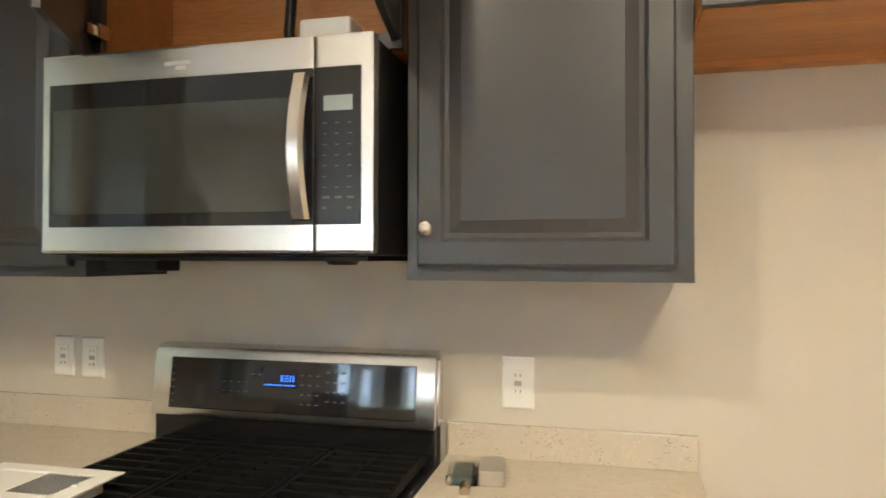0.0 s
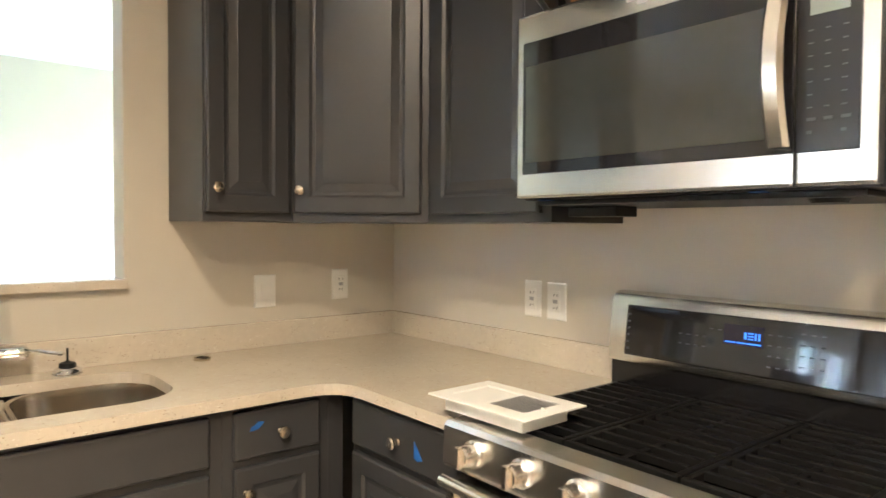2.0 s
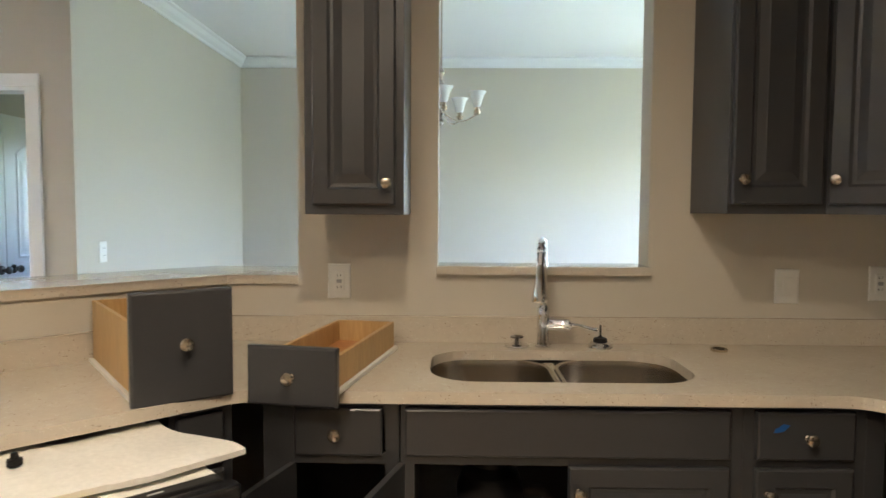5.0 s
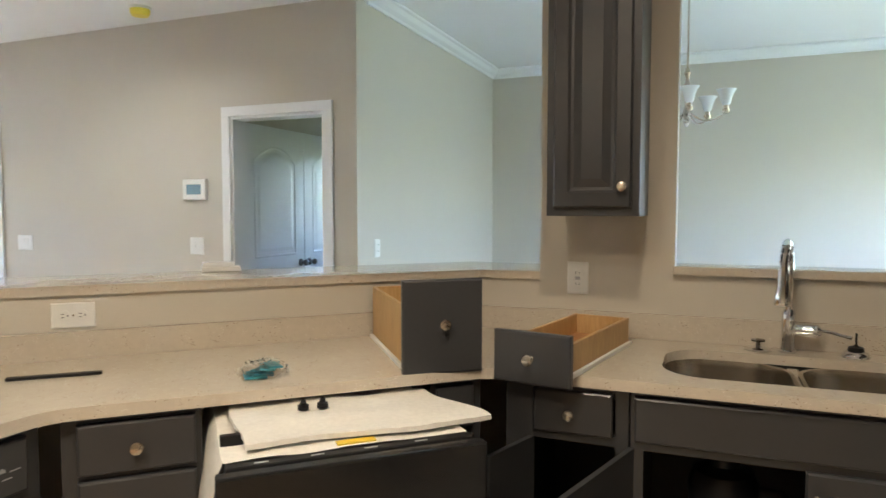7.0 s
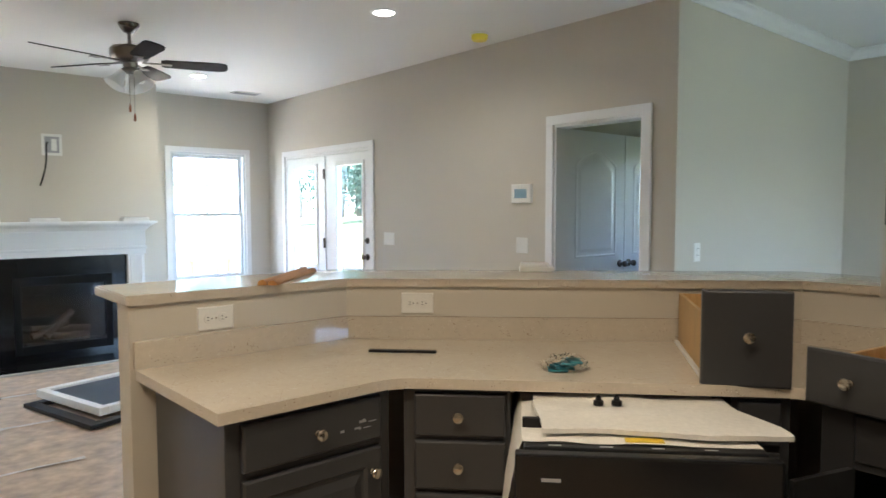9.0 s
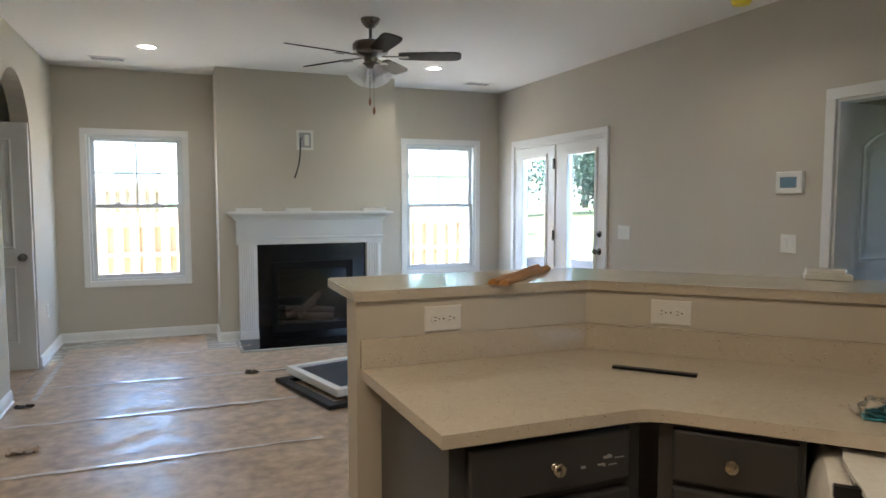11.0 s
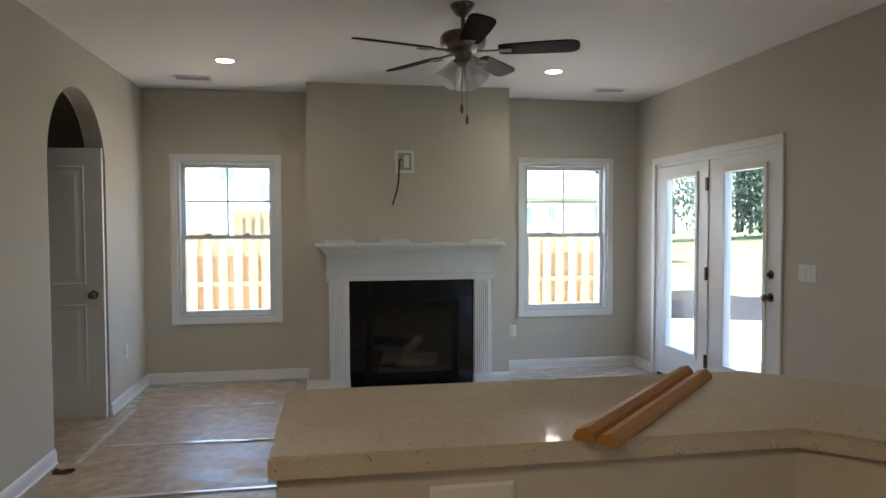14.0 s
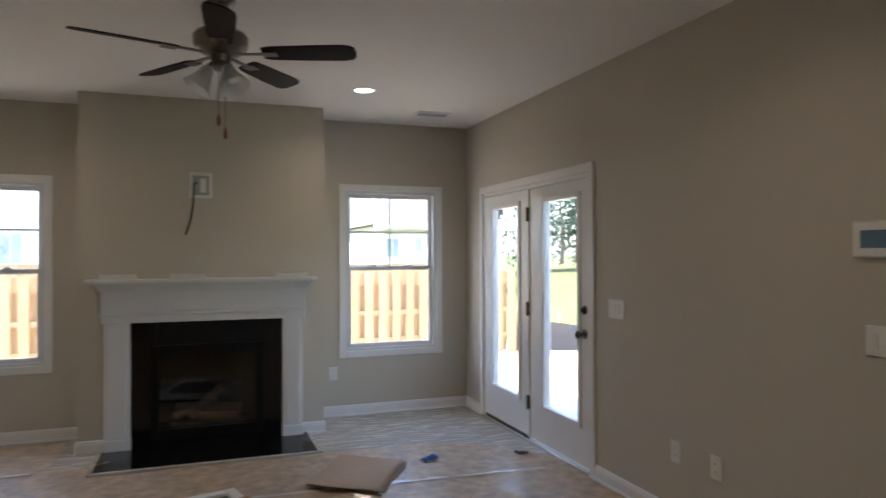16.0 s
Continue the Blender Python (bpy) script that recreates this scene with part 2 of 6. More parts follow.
def cyl(bm, p0, p1, r0, r1=None, seg=16):
    r1 = r0 if r1 is None else r1
    p0, p1 = Vector(p0), Vector(p1)
    q = (p1 - p0).to_track_quat("Z", "Y").to_matrix()
    rings = []
    for p, r in ((p0, r0), (p1, r1)):
        rings.append([bm.verts.new(p + q @ Vector((r * math.cos(2 * math.pi * i / seg), r * math.sin(2 * math.pi * i / seg), 0))) for i in range(seg)])
    for i in range(seg):
        j = (i + 1) % seg
        bm.faces.new((rings[0][i], rings[0][j], rings[1][j], rings[1][i]))
    bm.faces.new(rings[0][::-1])
    bm.faces.new(rings[1])
    return bm


def lathe(bm, profile, seg=20, m=None):
    """Turns (radius, height) pairs about z."""
    m = m or Matrix()
    rings = []
    for r, z in profile:
        if r < 1e-6:
            rings.append([bm.verts.new(m @ Vector((0, 0, z)))])
        else:
            rings.append([bm.verts.new(m @ Vector((r * math.cos(2 * math.pi * i / seg), r * math.sin(2 * math.pi * i / seg), z))) for i in range(seg)])
    for a, b in zip(rings, rings[1:]):
        for i in range(seg):
            j = (i + 1) % seg
            if len(a) == 1 and len(b) > 1:
                bm.faces.new((a[0], b[i], b[j]))
            elif len(b) == 1 and len(a) > 1:
                bm.faces.new((a[i], a[j], b[0]))
            elif len(a) > 1:
                bm.faces.new((a[i], a[j], b[j], b[i]))
    return bm


def tube(bm, pts, r, seg=10, taper=None):
    pts = [Vector(p) for p in pts]
    rings, up = [], Vector((0.13, 0.31, 0.94)).normalized()
    for k, p in enumerate(pts):
        d = (pts[min(k + 1, len(pts) - 1)] - pts[max(k - 1, 0)]).normalized()
        a = d.cross(up).normalized()
        b = d.cross(a).normalized()
        rk = r if taper is None else r + (taper - r) * k / (len(pts) - 1)
        rings.append([bm.verts.new(p + rk * (a * math.cos(2 * math.pi * i / seg) + b * math.sin(2 * math.pi * i / seg))) for i in range(seg)])
    for a, b in zip(rings, rings[1:]):
        for i in range(seg):
            j = (i + 1) % seg
            bm.faces.new((a[i], a[j], b[j], b[i]))
    bm.faces.new(rings[0][::-1])
    bm.faces.new(rings[-1])
    return bm


def sweep(bm, profile, p0, p1, out, cut0=0.0, cut1=0.0):
    """A moulding: (out, up) profile carried from p0 to p1; out is the horizontal direction away from the wall. cut: mitre slope at each end."""
    p0, p1, out = Vector(p0), Vector(p1), Vector(out)
    d = (p1 - p0).normalized()
    r0 = [bm.verts.new(p0 + out * u + Vector((0, 0, w)) + d * u * cut0) for u, w in profile]
    r1 = [bm.verts.new(p1 + out * u + Vector((0, 0, w)) - d * u * cut1) for u, w in profile]
    n = len(profile)
    for i in range(n):
        j = (i + 1) % n
        bm.faces.new((r0[i], r0[j], r1[j], r1[i]))
    bm.faces.new(r0[::-1])
    bm.faces.new(r1)
    return bm


def rings_panel(bm, w, h, rings, m=None):
    """A panel w by h in the xz plane from (0, 0), built of nested (inset, y) rings, the last one capped."""
    m = m or Matrix()
    loops = []
    for ins, y in rings:
        loops.append([bm.verts.new(m @ Vector(c)) for c in ((ins, y, ins), (w - ins, y, ins), (w - ins, y, h - ins), (ins, y, h - ins))])
    for a, b in zip(loops, loops[1:]):
        for i in range(4):
            j = (i + 1) % 4
            bm.faces.new((a[i], a[j], b[j], b[i]))
    bm.faces.new(loops[-1])
    bm.faces.new(loops[0][::-1])
    return bm


def grid_sheet(bm, nx, ny, f):
    vs = [[bm.verts.new(f(i / nx, j / ny)) for i in range(nx + 1)] for j in range(ny + 1)]
    for j in range(ny):
        for i in range(nx):
            bm.faces.new((vs[j][i], vs[j][i + 1], vs[j + 1][i + 1], vs[j + 1][i]))
    return bm


def offset_line(pts, d):
    """A polyline moved sideways by d, to the right of its run."""
    out = []
    for i, p in enumerate(pts):
        p = Vector(p)
        ns = []
        for a, b in ((i - 1, i), (i, i + 1)):
            if 0 <= a and b < len(pts):
                t = (Vector(pts[b]) - Vector(pts[a])).normalized()
                ns.append(Vector((t.y, -t.x)))
        if len(ns) == 1:
            out.append(tuple(p + ns[0] * d))
        else:
            k = (ns[0] + ns[1]).normalized()
            out.append(tuple(p + k * (d / k.dot(ns[0]))))
    return out


def wall_x(name, x0, x1, y0, y1, z0, z1, holes, material=None, label=""):
    """A wall whose faces look along x, with (y0, y1, z0, z1) openings."""
    return _wall(name, holes, y0, y1, z0, z1, lambda bm, a, b, c, d: box(bm, x0, x1, a, b, c, d), material, label)


def wall_y(name, y0, y1, x0, x1, z0, z1, holes, material=None, label=""):
    return _wall(name, holes, x0, x1, z0, z1, lambda bm, a, b, c, d: box(bm, a, b, y0, y1, c, d), material, label)


def _wall(name, holes, a0, a1, z0, z1, put, material, label):
    bm = B()
    at = a0
    for h0, h1, hz0, hz1 in sorted(holes):
        if h0 > at:
            put(bm, at, h0, z0, z1)
        if hz0 > z0:
            put(bm, h0, h1, z0, hz0)
        if hz1 < z1:
            put(bm, h0, h1, hz1, z1)
        at = h1
    if at < a1:
        put(bm, at, a1, z0, z1)
    ob = part(name, bm, material or M_WALL)
    return tagged(ob, label or "painted greige drywall wall", "wall", "", "structure")


# ---- the rooms ----
CEIL, CT, X_R, Y_B, X_L = 2.684, 0.922, -1.16, -9.16, 3.582
Y_END = -3.685         # where the long living room wall turns into the dining room
X_FAR = -3.9           # dining room's far wall
CEIL_D = 2.755         # dining room's ceiling

floor = tagged(part("floor", box(bbox(-1.29, 5.1, -9.3, 1.6, -0.1, -0.004), -4.06, -1.29, -5.0, 1.6, -0.1, -0.004), M_PLANK), "pale grey vinyl plank floor under the protective paper", "floor", "", "structure")
ceiling = tagged(part("ceiling", box(box(bbox(-1.29, 5.12, -9.32, 1.62, CEIL, CEIL + 0.12), -3.7, -1.29, -5.02, Y_END - 0.06, CEIL, CEIL + 0.12), -4.08, -1.29, Y_END - 0.06, 1.62, CEIL_D, CEIL_D + 0.12), M_CEIL), "flat white painted ceiling", "ceiling", "", "structure")

wall_stove = wall_y("wall_stove", 0.0, 0.12, -0.12, 5.0, 0, CEIL, [])
wall_sink = wall_x("wall_sink", -0.12, 0.0, -2.25, 0.0, 0, CEIL, [(-1.766, -1.046, 1.156, 2.3)], label="beige drywall wall with a pass-through opening")
wall_living = wall_x("wall_living", X_R - 0.13, X_R, Y_B, Y_END, 0, CEIL, [(-8.722, -6.952, 0.0, 2.01), (-4.642, -3.917, 0, 2.0)], label="long greige drywall wall with french doors")
wall_back = wall_y("wall_back", Y_B - 0.16, Y_B, X_R - 0.13, X_L + 0.13, 0, CEIL, [(-0.847, 0.023, 0.587, 2.05), (2.426, 3.295, 0.6, 2.042)], label="greige drywall wall with two windows")
wall_foyer = wall_y("wall_foyer", -5.99, -5.87, X_L + 0.13, 5.0, 0, CEIL, [])
wall_east = wall_x("wall_east", 5.0, 5.12, -9.32, 0.12, 0, CEIL, [])
wall_hall_end = wall_y("wall_hall_end", -9.32, -9.2, X_L + 0.13, 5.0, 0, CEIL, [])
wall_dining_side = wall_y("wall_dining_side", Y_END - 0.12, Y_END, X_FAR - 0.12, X_R - 0.13, 0, CEIL_D, [])
wall_dining_far = wall_x("wall_dining_far", X_FAR - 0.12, X_FAR, Y_END, 1.5, 0, CEIL_D, [(0.3, 1.15, 0.7, 2.0)], label="pale drywall wall of the dining room")
wall_dining_end = wall_y("wall_dining_end", 1.5, 1.62, X_FAR - 0.12, 0.0, 0, CEIL_D, [(-2.7, -1.3, 0.6, 2.1)])
wall_dining_near = wall_x("wall_dining_near", -0.12, 0.0, 0.12, 1.5, 0, CEIL, [])
wall_corridor = wall_y("wall_corridor", -5.02, -4.9, -3.7, X_R - 0.13, 0, CEIL, [])
wall_corridor_end = wall_x("wall_corridor_end", -3.7, -3.58, -4.9, Y_END - 0.12, 0, CEIL, [(-4.55, -4.2, 1.1, 1.9)])

# the left living room wall, with its arch
bm = B()
box(bm, X_L, X_L + 0.13, -7.1, -5.87, 0, CEIL)
box(bm, X_L, X_L + 0.13, Y_B, -8.14, 0, CEIL)
ya, yb, spring, rad, N = -8.14, -7.1, 1.86, 0.52, 20
arc = [(-7.62 - rad * math.cos(math.pi * k / N), spring + rad * math.sin(math.pi * k / N)) for k in range(N + 1)]
for k in range(N):
    (a, za), (b, zb) = arc[k], arc[k + 1]
    v = [bm.verts.new((x, y, z)) for x in (X_L, X_L + 0.13) for y, z in ((a, za), (b, zb), (b, CEIL), (a, CEIL))]
    bm.faces.new(v[0:4])
    bm.faces.new(v[4:8])
    bm.faces.new((v[0], v[1], v[5], v[4]))
wall_arch = tagged(part("wall_arch", bm, M_WALL), "greige drywall wall with a rounded archway", "wall", "", "structure")

# chimney breast with the firebox cavity left open
bm = B()
YC = -8.668
box(bm, 0.308, 0.70, Y_B, YC, 0, CEIL)
box(bm, 1.71, 2.115, Y_B, YC, 0, CEIL)
box(bm, 0.70, 1.71, Y_B, YC, 0.93, CEIL)
chimney_breast = tagged(part("chimney_breast", bm, M_WALL), "greige drywall chimney breast above the fireplace", "wall", "", "structure")

# baseboards
BASE = [(0, 0), (0.022, 0), (0.022, 0.01), (0.019, 0.017), (0.014, 0.02), (0.014, 0.07), (0.011, 0.075), (0.011, 0.082), (0.006, 0.093), (0, 0.097)]
runs = [((X_R, -6.89, 0), (X_R, -4.708, 0), (1, 0, 0)), ((X_R, Y_B, 0), (X_R, -8.784, 0), (1, 0, 0)), ((X_R, -3.851, 0), (X_R, Y_END, 0), (1, 0, 0)),
        ((X_R, Y_B, 0), (0.308, Y_B, 0), (0, 1, 0)), ((2.115, Y_B, 0), (X_L, Y_B, 0), (0, 1, 0)),
        ((X_L, Y_B, 0), (X_L, -8.14, 0), (-1, 0, 0)), ((X_L, -7.1, 0), (X_L, -5.87, 0), (-1, 0, 0)),
        ((0.308, Y_B, 0), (0.308, YC, 0), (-1, 0, 0)), ((2.115, Y_B, 0), (2.115, YC, 0), (1, 0, 0)),
        ((0.294, YC, 0), (0.495, YC, 0), (0, 1, 0)), ((1.935, YC, 0), (2.129, YC, 0), (0, 1, 0)),
        ((X_R - 0.13, Y_END, 0), (X_FAR, Y_END, 0), (0, 1, 0)), ((X_FAR, Y_END, 0), (X_FAR, 1.5, 0), (1, 0, 0))]
for p, q, o in runs:
    tagged(part("baseboard", sweep(B(), BASE, p, q, o), M_TRIM), "white painted baseboard with a rounded top", "baseboard", "", "structure")

# crown in the dining room
CROWN = [(0, -0.086), (0.012, -0.086), (0.02, -0.07), (0.045, -0.05), (0.062, -0.022), (0.08, -0.012), (0.08, 0), (0, 0)]
for p, q, o in (((X_R - 0.13, Y_END, CEIL_D), (X_FAR, Y_END, CEIL_D), (0, 1, 0)), ((X_FAR, Y_END, CEIL_D), (X_FAR, 1.5, CEIL_D), (1, 0, 0)), ((X_FAR, 1.5, CEIL_D), (-1.29, 1.5, CEIL_D), (0, -1, 0)),
                ((-3.58, -4.9, CEIL), (X_R - 0.13, -4.9, CEIL), (0, 1, 0))):
    tagged(part("crown_molding", sweep(B(), CROWN, p, q, o), M_TRIM), "white painted crown molding", "molding", "", "structure")


# ---- windows and doors ----
def casing(parent, w, h, width=0.06, thick=0.018, sill=False):
    """Flat casing boards round an opening w by h from (0, 0) in the xz plane, proud towards -y."""
    for nm, a in (("casing_side", (-width, 0, 0 if not sill else -width, h)), ("casing_side", (w, w + width, 0 if not sill else -width, h)), ("casing_head", (-width, w + width, h, h + width))):
        part(nm, bbox(a[0], a[1], -thick, 0, a[2], a[3], 0.004), M_TRIM, parent)
    if sill:
        part("casing_sill", bbox(0, w, -thick, 0, -width, 0, 0.004), M_TRIM, parent)


def sash_window(name, m, w, h):
    """Double-hung window: upper sash with two by two lights, lower sash with one pane. Front looks to -y; the wall goes back to +y."""
    win = thing(name, "white double-hung window with a gridded upper sash", "window", m, "living room windows", "structure")
    casing(win, w, h, 0.06, 0.018, True)
    bm = B()
    for a in ((0, 0.022, 0, h), (w - 0.022, w, 0, h), (0.022, w - 0.022, h - 0.022, h), (0.022, w - 0.022, 0, 0.022)):
        box(bm, a[0], a[1], 0.0, 0.11, a[2], a[3])
    part("jamb", bm, M_VINYL, win)
    mid = h * 0.513
    for nm, z0, z1, y in (("upper_sash", mid - 0.015, h - 0.022, 0.07), ("lower_sash", 0.022, mid + 0.02, 0.035)):
        bm = B()
        s = 0.036
        x0, x1 = 0.022, w - 0.022
        for a in ((x0, x0 + s, z0, z1), (x1 - s, x1, z0, z1), (x0 + s, x1 - s, z0, z0 + s), (x0 + s, x1 - s, z1 - s, z1)):
            box(bm, a[0], a[1], y, y + 0.03, a[2], a[3], 0.003)
        sash = part(nm, bm, M_VINYL, win)
        g = part("pane", bbox(x0 + s, x1 - s, y + 0.012, y + 0.018, z0 + s, z1 - s), M_GLASS, sash)
        g.visible_shadow = False
        if nm == "upper_sash":
            bm = B()
            box(bm, w / 2 - 0.008, w / 2 + 0.008, y + 0.004, y + 0.01, z0 + s, z1 - s)
            zz = (z0 + z1) / 2
            box(bm, x0 + s, x1 - s, y + 0.002, y + 0.009, zz - 0.008, zz + 0.008)
            part("grille", bm, M_VINYL, sash)
        else:
            for xx in (w * 0.3, w * 0.7):
                part("sash_lock", box(bbox(xx - 0.03, xx + 0.03, y - 0.012, y + 0.02, z1, z1 + 0.012, 0.003), xx - 0.008, xx + 0.02, y - 0.02, y, z1 + 0.012, z1 + 0.02), M_TRIM, sash)
    return win


# windows face +y: turned half round, so their own x runs to -x
sash_window("window_1", pose(0.023, Y_B, 0.587, 0, 0, 180), 0.87, 1.463)
sash_window("window_2", pose(3.295, Y_B, 0.6, 0, 0, 180), 0.869, 1.442)


def ball_knob(bm, m, r=0.027):
    return lathe(bm, [(0, 0), (0.032, 0), (0.033, 0.006), (0.03, 0.011), (0.012, 0.014), (0.011, 0.034), (0.02, 0.04), (r, 0.05), (r * 1.02, 0.06), (r * 0.8, 0.07), (r * 0.4, 0.075), (0, 0.076)], 18, m)


# french doors in the living wall: own x runs to +y, front to +x
FD0, FDW, FDH = -8.722, 1.77, 2.01
fd = thing("door_1", "white french patio doors with full glass lights", "door", pose(X_R, FD0, 0, 0, 0, 90), "", "structure")
casing(fd, FDW, FDH, 0.062, 0.018)
bm = B()
for a in ((0, 0.03, 0.025, FDH), (FDW - 0.03, FDW, 0.025, FDH), (0.03, FDW - 0.03, FDH - 0.03, FDH)):
    box(bm, a[0], a[1], 0.0, 0.13, a[2], a[3])
part("jamb", bm, M_TRIM, fd)
part("threshold", bbox(-0.0, FDW, -0.03, 0.16, 0.0, 0.025, 0.006), M_STEEL, fd, "aluminium threshold")
for x0, x1, gx0, gx1 in ((0.03, 0.883, 0.19, 0.705), (0.889, 1.74, 1.125, 1.62)):
    leaf = part("door_leaf", B(), M_TRIM, fd)
    bm = B()
    z0, z1, g0, g1 = 0.035, 1.975, 0.315, 1.865
    for a in ((x0, gx0, z0, z1), (gx1, x1, z0, z1), (gx0, gx1, z0, g0), (gx0, gx1, g1, z1)):
        box(bm, a[0], a[1], 0.004, 0.048, a[2], a[3])
    bm.to_mesh(leaf.data)
    bm.free()
    bm = B()
    for a in ((gx0 - 0.03, gx0 + 0.008, g0 - 0.03, g1 + 0.03), (gx1 - 0.008, gx1 + 0.03, g0 - 0.03, g1 + 0.03), (gx0 + 0.008, gx1 - 0.008, g0 - 0.03, g0 + 0.008), (gx0 + 0.008, gx1 - 0.008, g1 - 0.008, g1 + 0.03)):
        box(bm, a[0], a[1], -0.008, 0.06, a[2], a[3], 0.005)
    part("glazing_frame", bm, M_TRIM, leaf)
    g = part("pane", bbox(gx0, gx1, 0.022, 0.03, g0, g1), M_GLASS, leaf)
    g.visible_shadow = False
part("meeting_strip", bbox(0.872, 0.9, -0.006, 0.004, 0.035, 1.975, 0.003), M_TRIM, fd)
part("door_sweep", bbox(0.04, 0.88, -0.002, 0.01, 0.026, 0.04), M_BLACK, fd, "black rubber door sweep")
for z in (0.307, 1.038, 1.778):
    part("hinge", cyl(bbox(0.86, 0.9, -0.012, 0.0, z - 0.05, z + 0.05), (0.886, -0.014, z - 0.055), (0.886, -0.014, z + 0.055), 0.009, seg=10), M_BRONZE, fd, "dark hinge")
KN = pose(1.70, 0.004, 0.927, 90)
part("door_knob", ball_knob(B(), KN), M_BRONZE, fd, "dark nickel door knob", True)
part("deadbolt", box(lathe(B(), [(0, 0), (0.031, 0), (0.031, 0.008), (0.022, 0.014), (0, 0.014)], 18, pose(1.70, 0.004, 1.09, 90)), 1.694, 1.706, -0.03, -0.008, 1.075, 1.105, 0.002), M_BRONZE, fd, "dark nickel deadbolt turn", True)


def moulded_door(name, label, m, w, h, arched=False, knob_x=None, mirror=False, kind="structure"):
    """Two-panel interior door in the xz plane, front to -y."""
    d = thing(name, label, "door", m, "", kind)
    bm = B()
    t = 0.035
    box(bm, 0, w, 0, t, 0, h, 0.002)
    part("slab", bm, M_TRIM, d)
    for z0, z1, arch in ((0.22, 0.86, False), (1.0, h - 0.13, arched)):
        for face, s in ((-1, 0.0), (1, t)):
            bm = B()
            x0, x1 = 0.12, w - 0.12
            loops = []
            for ins, dep in ((0, 0.001), (0.012, 0.006), (0.024, 0.001), (0.045, 0.001), (0.07, 0.005)):
                pts = [(x0 + ins, z0 + ins), (x1 - ins, z0 + ins)]
                if arch:
                    n = 10
                    for k in range(n + 1):
                        u = k / n
                        pts.append((x1 - ins + (x0 - x1 + 2 * ins) * u, z1 - 0.13 - ins + 0.11 * math.sin(math.pi * u) ** 0.9))
                else:
                    pts += [(x1 - ins, z1 - ins), (x0 + ins, z1 - ins)]
                loops.append([bm.verts.new((x, s + face * dep, z)) for x, z in pts])
            for a, b in zip(loops, loops[1:]):
                for i in range(len(a)):
                    j = (i + 1) % len(a)
                    bm.faces.new((a[i], a[j], b[j], b[i]))
            bm.faces.new(loops[-1])
            part("raised_panel", bm, M_TRIM, d)
    if knob_x is not None:
        part("door_knob", ball_knob(B(), pose(knob_x, 0, 0.93, 90)), M_BRONZE, d, "dark nickel door knob", True)
        part("door_knob", ball_knob(B(), pose(knob_x, t, 0.93, -90)), M_BRONZE, d, "dark nickel door knob", True)
    return d


# cased opening to the corridor, and the closed doors within
co = thing("door_2", "white cased doorway into a dark corridor", "doorway", pose(X_R, -4.642, 0, 0, 0, 90), "", "structure")
casing(co, 0.725, 2.0, 0.065, 0.018)
bm = B()
for a in ((0, 0.018, 0, 2.0), (0.707, 0.725, 0, 2.0), (0.018, 0.707, 1.982, 2.0)):
    box(bm, a[0], a[1], 0.0, 0.13, a[2], a[3])
part("jamb", bm, M_TRIM, co)
# the open door in the arched hall, standing across the archway
moulded_door("door_3", "white two-panel interior door standing open in the archway", pose(4.35, -8.08, 0.008, 0, 0, 180), 0.76, 2.02, False, 0.69)
moulded_door("door_4", "white arch-top two-panel door, closed, in the corridor", pose(-1.56, -4.865, 0.008, 0, 0, 180), 0.79, 2.02, True, 0.73)
moulded_door("door_5", "white arch-top two-panel door beside its twin", pose(-2.356, -4.865, 0.008, 0, 0, 180), 0.79, 2.02, True, 0.06)

# dining room window, out of sight round the corner
dw_ = thing("window_3", "large white dining room window", "window", pose(-2.7, 1.5, 0.6), "", "structure")
casing(dw_, 1.4, 1.5, 0.06, 0.018, True)
dlight = bpy.data.lights.new("dining_daylight", "AREA")
dlight.shape, dlight.size, dlight.size_y, dlight.energy, dlight.color = "RECTANGLE", 1.4, 1.5, 0.36, (0.95, 0.87, 1.0)
dl = new("dining_daylight", dlight)
dl.matrix_world = pose(-2.0, 1.56, 1.35, -90, 0, 0)
# Unseen side opening and lamp, added to brighten the dining room.
dl2 = bpy.data.lights.new("dining_side_fill", "AREA")
dl2.shape, dl2.size, dl2.size_y, dl2.energy, dl2.color = "RECTANGLE", 0.85, 1.3, 0.28, (0.95, 0.87, 1.0)
new("dining_side_fill", dl2).matrix_world = pose(X_FAR - 0.06, 0.725, 1.35, 0, -90, 0)


# Unseen end opening and lamp, added to light the corridor doors.
dl3 = bpy.data.lights.new("corridor_fill", "AREA")
dl3.shape, dl3.size, dl3.size_y, dl3.energy, dl3.color = "RECTANGLE", 0.8, 0.35, 0.009, (0.9, 0.92, 1.0)
new("corridor_fill", dl3).matrix_world = pose(-3.64, -4.35, 1.5, 0, -90, 0)


# ---- recessed lamps ----
def can_light(x, y, face, watts, colour, spread):
    c = thing("recessed_light", "round white recessed ceiling light, lit", "ceiling light", pose(x, y, CEIL), "recessed ceiling lights")
    part("trim_ring", lathe(B(), [(0.062, -0.002), (0.066, -0.006), (0.082, -0.006), (0.092, -0.001), (0.092, 0.0)], 28), M_TRIM, c, "", True)
    part("lens", cyl(B(), (0, 0, -0.001), (0, 0, -0.004), 0.064, seg=24), face, c, "glowing lens")
    ld = bpy.data.lights.new("can_lamp", "AREA")
    ld.shape, ld.size, ld.energy, ld.color, ld.spread = "DISK", 0.12, watts, colour, radians(spread)
    lo = new("can_lamp", ld)
    lo.matrix_world = pose(x, y, CEIL - 0.008)
    return c


